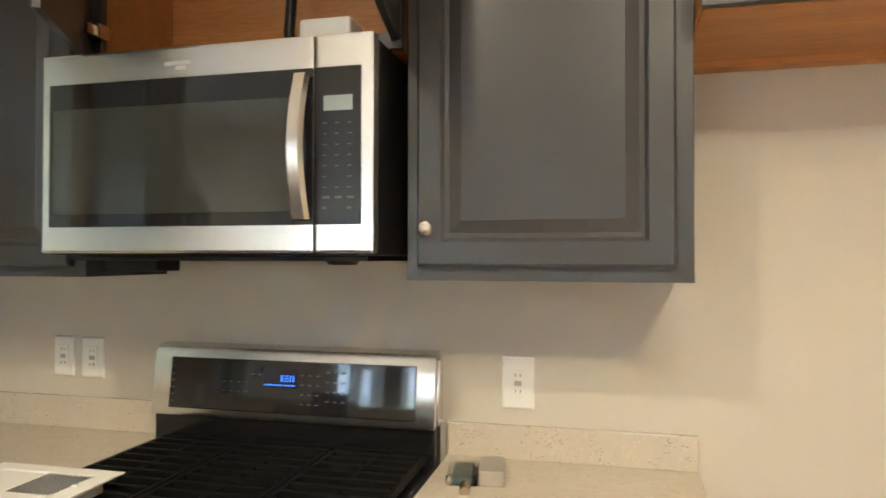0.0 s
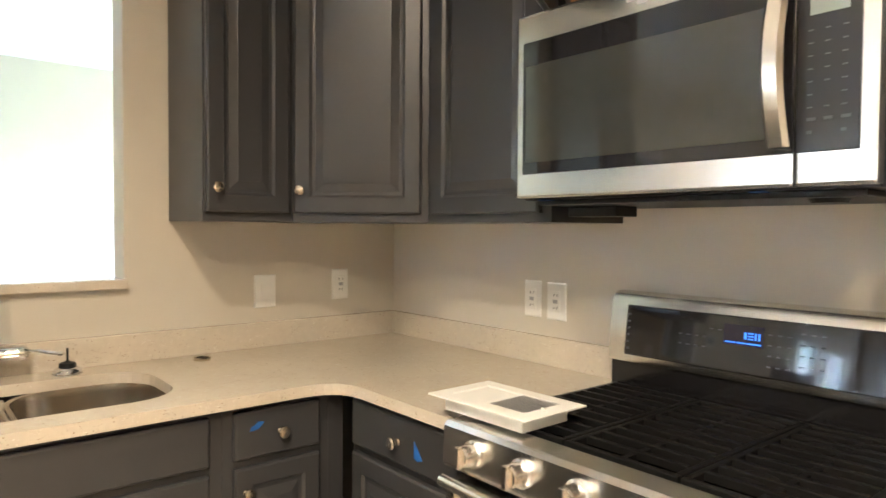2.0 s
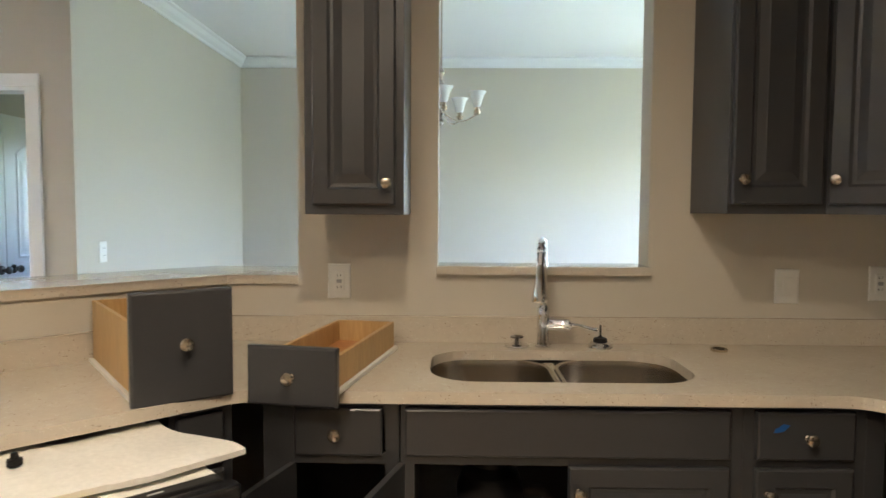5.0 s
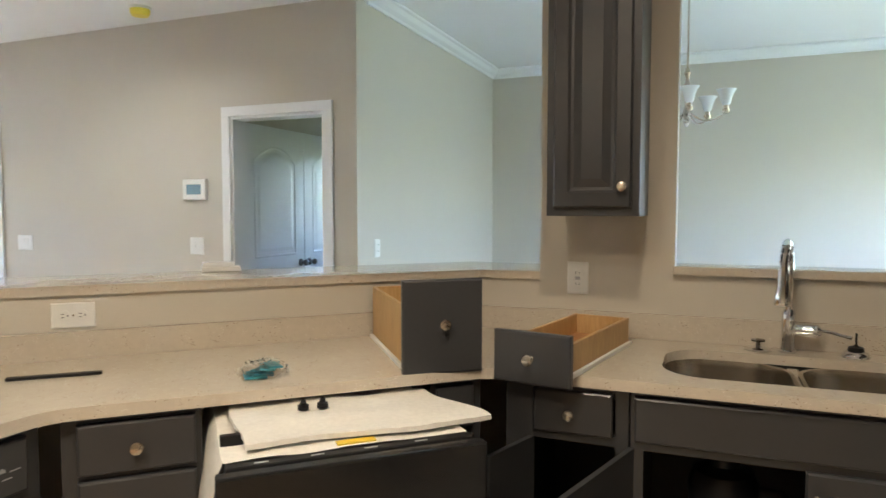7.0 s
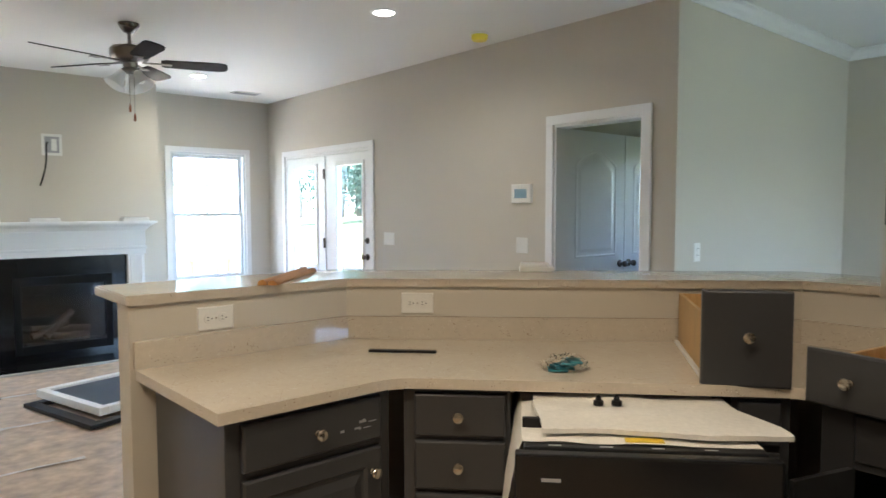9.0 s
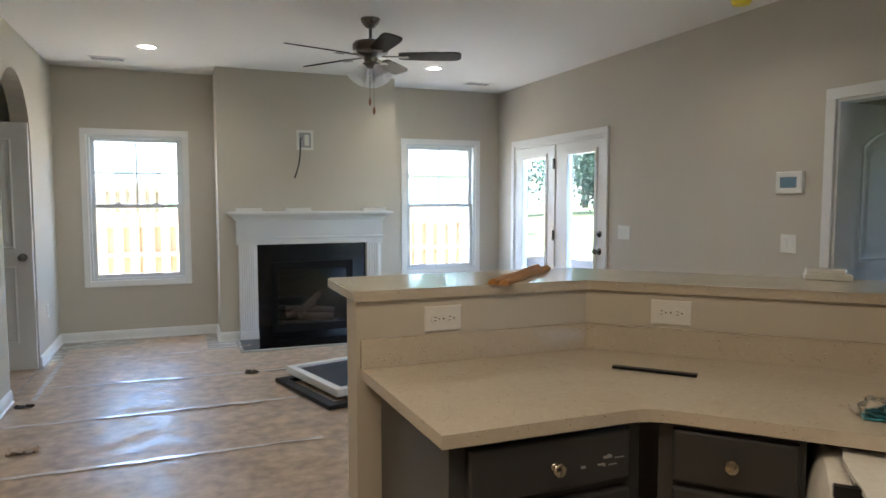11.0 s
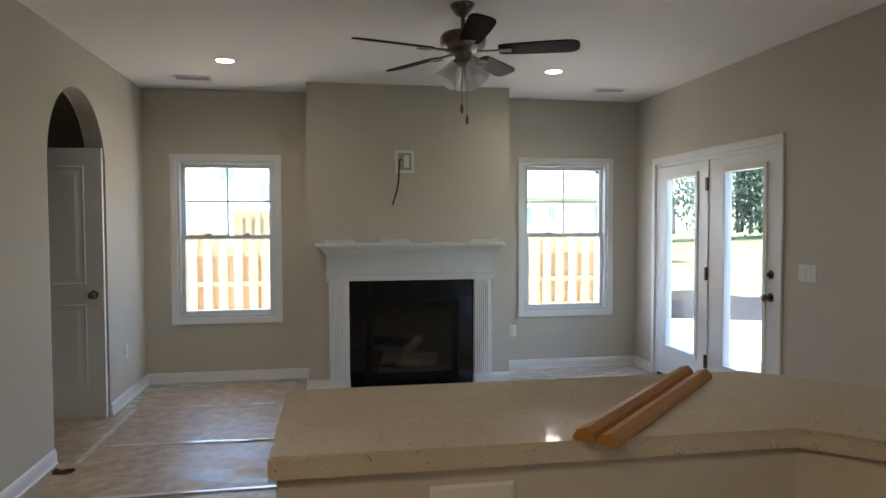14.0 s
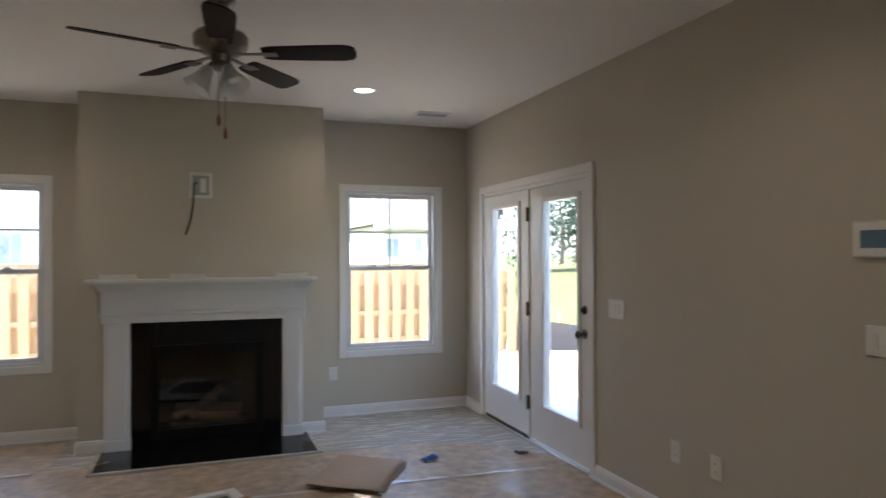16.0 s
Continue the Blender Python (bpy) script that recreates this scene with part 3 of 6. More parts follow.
LIVING = (1.0, 0.86, 0.68)
KITCHEN = (1.0, 0.76, 0.5)
for x, y in ((2.678, -7.98), (0.125, -7.967), (-0.026, -5.125), (2.75, -5.15)):
    can_light(x, y, M_LAMP, 0.32, LIVING, 150)
for x, y, w in ((1.65, -1.75, 0.3), (2.5, -2.15, 0.2), (3.1, -2.4, 0.8)):
    can_light(x, y, M_LAMPK, w, KITCHEN, 150)


# ---- kitchen: stone ----
P = [(1.965, -3.645), (1.205, -3.645), (0.01, -2.49), (0.01, -2.25)]     # face of the bar's backsplash, seen from the kitchen
PW = offset_line(P, -0.02)
PO = offset_line(P, -0.14)


def strip_poly(line, d0, d1):
    return offset_line(line, d0) + offset_line(line, d1)[::-1]


def round_corner(c, a, b, r, n=7):
    """Points of a fillet of size r at corner c between directions to a and b."""
    c, a, b = Vector(c), Vector(a), Vector(b)
    p, q = c + (a - c).normalized() * r, c + (b - c).normalized() * r
    return [tuple((1 - u) ** 2 * p + 2 * u * (1 - u) * c + u * u * q) for u in [k / n for k in range(n + 1)]]


knee = tagged(part("wall_bar", slab(B(), strip_poly([(1.975, P[0][1])] + P[1:], -0.022, -0.14), 0, 1.118), M_WALL), "beige drywall knee wall under the raised bar", "wall", "", "structure")
ledge_line = [(1.985, P[0][1])] + P[1:]
ledge_poly = strip_poly(ledge_line, -0.008, -0.378)
part_l = tagged(part("bar_ledge", slab(B(), ledge_poly, 1.118, 1.149, 0.004), M_STONE), "raised cream speckled quartz bar top", "countertop")

# one continuous worktop: stove side, sink side, angled bar, with the sink cut out
SX0, SX1, SY0, SY1 = 0.142, 0.54, -1.777, -1.034
front = [(1.148, -0.645)] + round_corner((0.645, -0.645), (1.1, -0.645), (0.645, -1.5), 0.11) + round_corner((0.645, -2.25), (0.645, -1.9), (1.42, -3.055), 0.04, 4) + round_corner((1.42, -3.055), (0.645, -2.25), (1.9, -3.055), 0.06, 4) + [(1.945, -3.055)]
back = [(1.965, -3.643), (1.205, -3.643), (0.012, -2.49), (0.012, -2.25), (0.002, -2.25), (0.002, -0.002), (1.148, -0.002)]


def rounded_rect(x0, x1, y0, y1, r, n=6):
    out = []
    for cx, cy, a0 in ((x1 - r, y0 + r, -90), (x1 - r, y1 - r, 0), (x0 + r, y1 - r, 90), (x0 + r, y0 + r, 180)):
        for k in range(n + 1):
            a = radians(a0 + 90 * k / n)
            out.append((cx + r * math.cos(a), cy + r * math.sin(a)))
    return out


def plate_with_hole(outer, hole, z0, z1):
    bm = B()
    loops = []
    for z in (z0, z1):
        for pts in (outer, hole):
            vs = [bm.verts.new((x, y, z)) for x, y in pts]
            es = [bm.edges.new((vs[i], vs[(i + 1) % len(vs)])) for i in range(len(vs))]
            loops.append((vs, es))
    for k in (0, 2):
        bmesh.ops.triangle_fill(bm, edges=loops[k][1] + loops[k + 1][1], use_beauty=True)
    for k in (0, 1):
        a, b = loops[k][0], loops[k + 2][0]
        for i in range(len(a)):
            j = (i + 1) % len(a)
            bm.faces.new((a[i], a[j], b[j], b[i]))
    return bm


hole = rounded_rect(SX0, SX1, SY0, SY1, 0.13)
worktop = tagged(part("worktop", plate_with_hole(front + back, hole, CT - 0.031, CT), M_STONE), "cream speckled quartz worktop with rounded inner corner", "countertop")
worktop2 = tagged(part("worktop", slab(B(), [(1.948, -0.645), (2.545, -0.645), (2.545, -0.002), (1.948, -0.002)], CT - 0.031, CT, 0.003), M_STONE), "short cream quartz worktop beside the range", "countertop")
BS = 1.012
for nm, bm in (("sink", bbox(0.001, 0.021, -2.25, -0.001, CT, BS, 0.002)), ("stove", bbox(0.021, 1.148, -0.021, -0.001, CT, BS, 0.002)), ("stub", bbox(1.948, 2.545, -0.021, -0.001, CT, BS - 0.008, 0.002))):
    tagged(part("backsplash", bm, M_STONE), "low cream quartz backsplash strip", "backsplash", "backsplash strips")
tagged(part("backsplash", slab(B(), strip_poly([(1.965, P[0][1])] + P[1:], 0.0, -0.0205), CT, 1.006, 0.002), M_STONE), "low cream quartz backsplash along the bar", "backsplash", "backsplash strips")
tagged(part("window_ledge", bbox(-0.14, 0.028, -1.772, -1.041, 1.156, 1.186, 0.004), M_STONE), "cream quartz sill of the pass-through", "sill")


# ---- kitchen: cabinets ----
T = 0.02


def door_rings(w, h):
    f = min(0.058, w * 0.22)
    return [(0, 0), (0, -T + 0.005), (0.005, -T), (f - 0.008, -T), (f, -T + 0.007), (f + 0.01, -T + 0.008), (f + 0.034, -T + 0.001), (f + 0.036, -T)]


DRAWER = [(0, 0), (0, -T + 0.005), (0.002, -T + 0.002), (0.006, -T)]


def cabinet_knob(parent, x, z, y=-T):
    m = pose(x, y, z, 90)
    return part("knob", lathe(B(), [(0, 0), (0.009, 0), (0.009, 0.003), (0.006, 0.006), (0.0055, 0.014), (0.011, 0.018), (0.0155, 0.022), (0.0165, 0.027), (0.014, 0.031), (0.008, 0.033), (0, 0.0335)], 16, m), M_NICKEL, parent, "satin nickel knob", True)


def front_panel(cab, kind, x0, x1, z0, z1, knob=None, swing=None):
    """A door or drawer front on the cabinet's face; swing: (hinge side, degrees) for a door that stands open."""
    w, h = x1 - x0, z1 - z0
    bm = rings_panel(B(), w, h, door_rings(w, h) if kind == "door" else DRAWER)
    ob = part("door" if kind == "door" else "drawer_front", bm, M_CAB, cab)
    ob.matrix_basis = pose(x0, 0, z0)
    if swing:
        side, deg = swing
        ob.matrix_basis = pose(x0, 0, z0, 0, 0, -deg) if side == "l" else pose(x1, 0, z0, 0, 0, deg) @ pose(-w, 0, 0)
    if knob:
        cabinet_knob(ob, knob[0] - x0, knob[1] - z0)
    return ob


def cabinet(name, label, m, w, depth, z0, z1, toe=0.0, hollow=False, inside=None, group=""):
    """A carcass whose face looks to -y; own x from 0 to w."""
    cab = thing(name, label, "cabinet", m, group)
    bm = B()
    if hollow:
        t = 0.018
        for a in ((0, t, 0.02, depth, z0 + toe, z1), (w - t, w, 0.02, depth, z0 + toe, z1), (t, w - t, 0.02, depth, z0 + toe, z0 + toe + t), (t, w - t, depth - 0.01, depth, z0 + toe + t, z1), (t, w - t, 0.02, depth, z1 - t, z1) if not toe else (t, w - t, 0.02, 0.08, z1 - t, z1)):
            part("panel", bbox(*a), inside or M_CABIN, cab, "ply panel, coloured dark for shade in base cabinets")
        bm = B()
        s = 0.035
        for a in ((0, s, z0 + toe, z1), (w - s, w, z0 + toe, z1), (s, w - s, z0 + toe, z0 + toe + s), (s, w - s, z1 - s, z1)):
            part("face_rail", bbox(a[0], a[1], 0.0, 0.02, a[2], a[3]), M_CAB, cab)
    else:
        box(bm, 0, w, 0, depth, z0 + toe, z1, 0.002)
        part("body", bm, M_CAB, cab)
    if toe:
        part("toe_kick", bbox(0.0, w, 0.07, 0.085, z0, z0 + toe), M_CAB, cab)
    return cab


# uppers: bottom 1.37, tops out of view
U0, U1 = 1.37, 2.44
UG = "grey wall cabinets"
c = cabinet("wall_cabinet", "narrow grey painted wall cabinet beside the pass-through", pose(0.31, -0.905, 0, 0, 0, 90), 0.285, 0.308, U0, U1, group=UG)
front_panel(c, "door", 0.003, 0.266, U0 + 0.028, U1 - 0.03, (0.027, U0 + 0.1))
part("end_panel", bbox(-0.004, 0, -0.0, 0.306, U0, U1), M_CAB, c)
# diagonal corner cabinet
corner = thing("wall_cabinet", "grey painted diagonal corner wall cabinet", "cabinet", pose(0, 0, 0), UG)
part("body", slab(B(), [(0.002, -0.002), (0.002, -0.618), (0.31, -0.618), (0.618, -0.31), (0.618, -0.002)], U0, U1), M_CAB, corner)
L = 0.308 * math.sqrt(2)
face = part("door", rings_panel(B(), L - 0.03, U1 - U0 - 0.055, door_rings(L, 1)), M_CAB, corner)
face.matrix_basis = pose(0.31, -0.618, 0, 0, 0, 45) @ pose(0.008, 0, U0 + 0.028)
cabinet_knob(face, 0.026, 0.072)
c = cabinet("wall_cabinet", "grey painted wall cabinet beside the microwave", pose(0.62, -0.31, 0), 0.508, 0.308, U0, U1, group=UG)
front_panel(c, "door", 0.035, 0.475, U0 + 0.025, U1 - 0.03)
c = cabinet("wall_cabinet", "wide grey painted wall cabinet over the short worktop", pose(1.93, -0.31, 0), 0.572, 0.308, U0, U1, group=UG)
front_panel(c, "door", 0.025, 0.538, U0 + 0.03, U1 - 0.03, (0.05, U0 + 0.107))
part("light_rail", bbox(0.0, 0.572, -0.002, 0.0, U0, U0 + 0.02), M_CAB, c)
c = cabinet("wall_cabinet", "narrow grey painted wall cabinet above the worktop end", pose(0.31, -2.155, 0, 0, 0, 90), 0.295, 0.308, U0 - 0.008, U1, group=UG)
front_panel(c, "door", 0.025, 0.27, U0 + 0.02, U1 - 0.03, (0.244, U0 + 0.085))
# over the microwave: open, doors swung wide, plain birch inside
c = cabinet("wall_cabinet", "small cabinet over the microwave with open doors", pose(1.13, -0.31, 0), 0.786, 0.308, 1.864, U1, hollow=True, inside=M_ORANGE, group=UG)
front_panel(c, "door", 0.012, 0.385, 1.88, U1 - 0.03, None, ("l", 62))
front_panel(c, "door", 0.39, 0.763, 1.88, U1 - 0.03, None, ("r", 100))
hg = part("hinge", box(bbox(0.02, 0.06, -0.035, 0.0, 1.93, 1.965, 0.004), 0.025, 0.05, -0.06, -0.03, 1.935, 1.96, 0.003), M_NICKEL, c, "nickel cup hinge")
duct = thing("exhaust_duct", "black power cord and white duct in the open cabinet", "duct", pose(1.66, -0.16, 1.884))
part("elbow", bbox(-0.03, 0.1, -0.05, 0.05, 0.001, 0.1, 0.01), M_PLASTIC, duct)
part("cord", tube(B(), [(-0.06, -0.02, 0.006), (-0.07, -0.02, 0.08), (-0.06, -0.02, 0.2), (-0.062, 0.0, 0.4)], 0.014), M_BLACK, duct, "black power cord", True)
# over the refrigerator space
c = cabinet("wall_cabinet", "grey cabinet with a bare birch underside over the refrigerator space", pose(2.505, -0.4, 0), 0.95, 0.398, 1.87, U1, hollow=True, inside=M_ORANGE, group=UG)
part("underside", bbox(0.004, 0.946, 0.02, 0.38, 1.866, 1.87), M_ORANGE, c, "bare birch ply underside")
part("rear_rail", bbox(0.004, 0.946, 0.35, 0.396, 1.85, 1.866), M_ORANGE, c, "bare birch rail")
front_panel(c, "door", 0.03, 0.465, 1.885, U1 - 0.03)
front_panel(c, "door", 0.485, 0.92, 1.885, U1 - 0.03)

# base cabinets
K0, K1 = 0.0, CT - 0.033


def tape_piece(outline, parent, label):
    bm = B()
    a = [bm.verts.new((x, -T - 0.0015, z)) for x, z in outline]
    b = [bm.verts.new((x, -T - 0.0005, z)) for x, z in outline]
    bm.faces.new(a)
    bm.faces.new(b[::-1])
    for i in range(len(a)):
        j = (i + 1) % len(a)
        bm.faces.new((a[j], a[i], b[i], b[j]))
    return part("tape_mark", bm, M_TAPE, parent, label)


BG = "grey base cabinets"
zd0, zd1 = 0.748, 0.872
# stove side, left of the range
c = cabinet("base_cabinet", "dark grey base cabinet with a drawer, blue tape on it", pose(0.655, -0.605, 0), 0.49, 0.6, K0, K1, 0.1, group=BG)
front_panel(c, "drawer", 0.02, 0.47, zd0, zd1, (0.245, 0.808))
front_panel(c, "door", 0.02, 0.47, 0.125, 0.725, (0.43, 0.668))
tape_piece([(0.312, 0.825), (0.322, 0.816), (0.345, 0.785), (0.326, 0.778), (0.311, 0.783)], c, "torn blue masking tape")
part("bolt", lathe(B(), [(0, 0), (0.006, 0), (0.005, 0.006), (0, 0.007)], 10, pose(0.4, 0, 0.88, 90)), M_NICKEL, c, "bright screw head")
# right of the range
c = cabinet("base_cabinet", "dark grey base cabinet beside the range", pose(1.952, -0.605, 0), 0.585, 0.6, K0, K1, 0.1, group=BG)
front_panel(c, "drawer", 0.02, 0.565, zd0, zd1, (0.27, 0.808))
front_panel(c, "door", 0.02, 0.565, 0.125, 0.725, (0.06, 0.668))
# sink side, seen from the range corner towards the bar
c = cabinet("corner_filler", "dark grey painted corner filler panel", pose(0.605, -0.66, 0, 0, 0, 90), 0.05, 0.58, K0, K1, 0.1, group=BG)
c = cabinet("base_cabinet", "dark grey narrow base cabinet with one drawer and blue tape", pose(0.605, -0.969, 0, 0, 0, 90), 0.309, 0.6, K0, K1, 0.1, group=BG)
front_panel(c, "drawer", 0.027, 0.274, zd0, zd1, (0.153, 0.808))
front_panel(c, "door", 0.027, 0.274, 0.125, 0.725, (0.056, 0.662))
tape_piece([(0.066, 0.82), (0.091, 0.824), (0.107, 0.84), (0.091, 0.844), (0.079, 0.834), (0.071, 0.832)], c, "torn blue masking tape")
# Inside of both open base cabinets is coloured dark in place of shade.
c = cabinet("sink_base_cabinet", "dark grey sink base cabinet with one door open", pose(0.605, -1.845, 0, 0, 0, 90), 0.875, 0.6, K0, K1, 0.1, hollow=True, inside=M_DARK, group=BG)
front_panel(c, "drawer", 0.011, 0.838, zd0, zd1)
part("mid_rail", bbox(0.035, 0.84, 0.0, 0.02, 0.722, 0.75), M_CAB, c)
front_panel(c, "door", 0.43, 0.838, 0.125, 0.725, (0.455, 0.662))
front_panel(c, "door", 0.011, 0.42, 0.125, 0.725, (0.39, 0.662), ("l", 106))
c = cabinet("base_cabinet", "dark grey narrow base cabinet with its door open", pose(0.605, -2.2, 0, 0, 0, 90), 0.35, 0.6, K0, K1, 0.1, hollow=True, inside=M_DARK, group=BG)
front_panel(c, "drawer", 0.085, 0.308, zd0, zd1, (0.19, 0.808))
part("mid_rail", bbox(0.035, 0.315, 0.0, 0.02, 0.722, 0.75), M_CAB, c)
part("filler", bbox(0.0, 0.08, -0.003, 0.0, 0.1, K1), M_CAB, c)
front_panel(c, "door", 0.085, 0.308, 0.125, 0.725, (0.3, 0.64), ("l", 108))
# angled side: own x runs from the bend of the bar towards the sink
dirv = Vector((-0.775, 0.805)).normalized()
nrm = Vector((dirv.y, -dirv.x))
E0 = Vector((1.42, -3.055)) - nrm * 0.035
ANG = math.degrees(math.atan2(dirv.y, dirv.x))


def angled(s, out=0.0, z=0.0):
    p = E0 + dirv * s + nrm * out
    return pose(p.x, p.y, z, 0, 0, ANG)


c = cabinet("base_cabinet", "dark grey narrow drawer cabinet in the angled run", angled(0.02), 0.315, 0.5, K0, K1, 0.1, group=BG)
for z0, z1 in ((zd0, zd1), (0.588, 0.733), (0.125, 0.573)):
    front_panel(c, "drawer", 0.035, 0.3, z0, z1, (0.165, (z0 + z1) / 2 if z1 > 0.6 else 0.5))
c = cabinet("base_cabinet", "dark grey slim filler cabinet with a small drawer", angled(0.955), 0.16, 0.4, K0, K1, 0.1, group=BG)
front_panel(c, "drawer", 0.015, 0.13, zd0, zd1, (0.07, 0.808))
front_panel(c, "door", 0.015, 0.13, 0.125, 0.725)
c = cabinet("base_cabinet", "dark grey end base cabinet with a scuffed drawer", pose(1.915, -3.092, 0, 0, 0, 180), 0.5, 0.53, K0, K1, 0.1, group=BG)
front_panel(c, "drawer", 0.04, 0.46, zd0, zd1, (0.25, 0.808))
front_panel(c, "door", 0.04, 0.46, 0.125, 0.725, (0.425, 0.658))
random.seed(5)
bm = B()
for k in range(7):
    x, z = 0.32 + random.random() * 0.1, 0.785 + random.random() * 0.03
    box(bm, x, x + 0.006 + random.random() * 0.022, -T - 0.0012, -T - 0.0002, z, z + 0.002 + random.random() * 0.005)
part("scuff", bm, M_GREY, c, "pale chipped paint")


# ---- dishwasher, pulled out of its bay ----
dwr = thing("dishwasher", "black dishwasher pulled out, wrapped in white insulation", "dishwasher", angled(0.345))
part("front_panel", bbox(0, 0.6, -0.402, -0.364, 0.1, 0.845, 0.006), M_ENAMEL, dwr)
part("control_strip", bbox(0.02, 0.58, -0.364, -0.325, 0.8, 0.849, 0.006), M_BLACK, dwr, "black control strip with pale marks")
bm = B()
for k in range(4):
    box(bm, 0.08 + k * 0.12, 0.11 + k * 0.12, -0.35, -0.344, 0.8492, 0.8498)
part("marking", bm, M_LPRINT, dwr)
part("badge", bbox(0.06, 0.105, -0.4036, -0.402, 0.782, 0.79), M_GREY, dwr, "small grey badge bars")


def jacket(u, v):
    a = u * math.pi
    x = 0.3 - 0.345 * math.cos(a) * (1 - 0.06 * math.sin(a))
    z = 0.1 + 0.752 * min(1, (math.sin(a) * 1.9)) ** 0.55
    w = 0.006 * noise.noise(Vector((x * 9, v * 7, z * 9)))
    return (x + w, -0.33 + v * 0.58, z + w)


part("insulation_jacket", grid_sheet(B(), 60, 18, jacket), M_FELT, dwr, "white felt insulation jacket", True)
part("label", bbox(0.265, 0.355, -0.322, -0.297, 0.853, 0.8562), M_YELLOW, dwr, "yellow warning label")
part("bracket", box(bbox(0.06, 0.09, -0.22, -0.04, 0.84, 0.87, 0.003), 0.02, 0.07, -0.22, -0.2, 0.84, 0.872, 0.003), M_BLACK, dwr, "black mounting bracket")

cloth = thing("insulation_blanket", "white felt insulation blanket laid on the dishwasher", "blanket", angled(0.345, 0.0, 0.858))


def blanket(u, v, lift=0.0):
    x = 0.06 + u * 0.585 + 0.02 * math.sin(v * 5 + 1) * (1 if u > 0.5 else 0.4) - 0.05 * (v if u > 0.85 else 0)
    y = -0.3 + v * 0.3 + 0.012 * math.sin(u * 7)
    z = 0.006 + 0.006 * noise.noise(Vector((u * 4, v * 4, 1))) - 0.012 * max(0, u - 0.7) - 0.012 * max(0, 0.2 - v)
    return Vector((x, y, z + lift))


bm = grid_sheet(B(), 36, 20, lambda u, v: blanket(u, v, 0.012 + 0.003 * noise.noise(Vector((u * 30, v * 20, 4)))))
lo = grid_sheet(bm, 36, 20, lambda u, v: blanket(u, v))
bmesh.ops.bridge_loops(bm, edges=[e for e in bm.edges if e.is_boundary])
part("felt_sheet", bm, M_FELT, cloth, "", True)
for k, (x, y) in enumerate(((0.229, -0.094), (0.279, -0.091))):
    cp = thing("rubber_cap", "small black rubber cap lying on the blanket", "cap", angled(0.345) @ pose(x, y, 0.876), "black caps")
    part("cap", lathe(B(), [(0, 0), (0.014, 0), (0.014, 0.012), (0.008, 0.014), (0.007, 0.024), (0.003, 0.027), (0, 0.027)], 14), M_BLACK, cp, "", True)


# ---- the range ----
rg = thing("gas_range", "stainless steel gas range with black cooktop and backguard", "range", pose(1.153, 0, 0))
W = 0.788
part("body", bbox(0.0, W, -0.63, -0.03, 0.06, 0.9), M_ENAMEL, rg)
part("oven_door", bbox(0.012, W - 0.012, -0.665, -0.632, 0.2, 0.8, 0.008), M_STEEL, rg)
part("oven_window", bbox(0.1, W - 0.1, -0.668, -0.664, 0.32, 0.66, 0.001), M_BGLASS, rg)
part("bottom_drawer", bbox(0.012, W - 0.012, -0.66, -0.632, 0.07, 0.19, 0.006), M_STEEL, rg)
bm = tube(B(), [(0.03 + 0.728 * k / 14, -0.715 - 0.012 * math.sin(math.pi * k / 14), 0.815) for k in range(15)], 0.014)
for x in (0.05, 0.738):
    box(bm, x - 0.012, x + 0.012, -0.71, -0.66, 0.76, 0.82, 0.004)
part("oven_handle", bm, M_STEEL, rg, "curved steel oven handle", True)
# sloped control panel
bm = B()
prof = [(-0.63, 0.83), (-0.682, 0.832), (-0.688, 0.84), (-0.685, 0.922), (-0.676, 0.932), (-0.62, 0.934), (-0.62, 0.83)]
a = [bm.verts.new((0, y, z)) for y, z in prof]
b = [bm.verts.new((W, y, z)) for y, z in prof]
for i in range(len(prof)):
    j = (i + 1) % len(prof)
    bm.faces.new((a[i], a[j], b[j], b[i]))
bm.faces.new(a)
bm.faces.new(b[::-1])
part("control_panel", bm, M_STEEL, rg)
for k in range(5):
    km = pose(0.098 + 0.137 * k, -0.6865, 0.882, 88)
    kn = part("burner_knob", lathe(B(), [(0, 0.0), (0.029, 0.0), (0.029, 0.006), (0.024, 0.009), (0.022, 0.034), (0.019, 0.039), (0, 0.04)], 22, km), M_STEEL, rg, "steel burner knob", True)
    part("grip", box(B(), -0.006, 0.006, -0.023, 0.023, 0.036, 0.05, 0.002, km), M_STEEL, kn)
part("cooktop", bbox(0.004, W - 0.004, -0.62, -0.09, 0.9, 0.914, 0.004), M_ENAMEL, rg)
for x, y, r in ((0.17, -0.22, 0.042), (0.17, -0.48, 0.05), (0.38, -0.35, 0.055), (0.59, -0.22, 0.042), (0.59, -0.48, 0.05)):
    part("burner", lathe(B(), [(0, 0.0), (r, 0.0), (r, 0.008), (r * 0.7, 0.01), (r * 0.7, 0.016), (r * 0.5, 0.019), (0, 0.019)], 22, pose(x, y, 0.914)), M_IRON, rg, "", True)
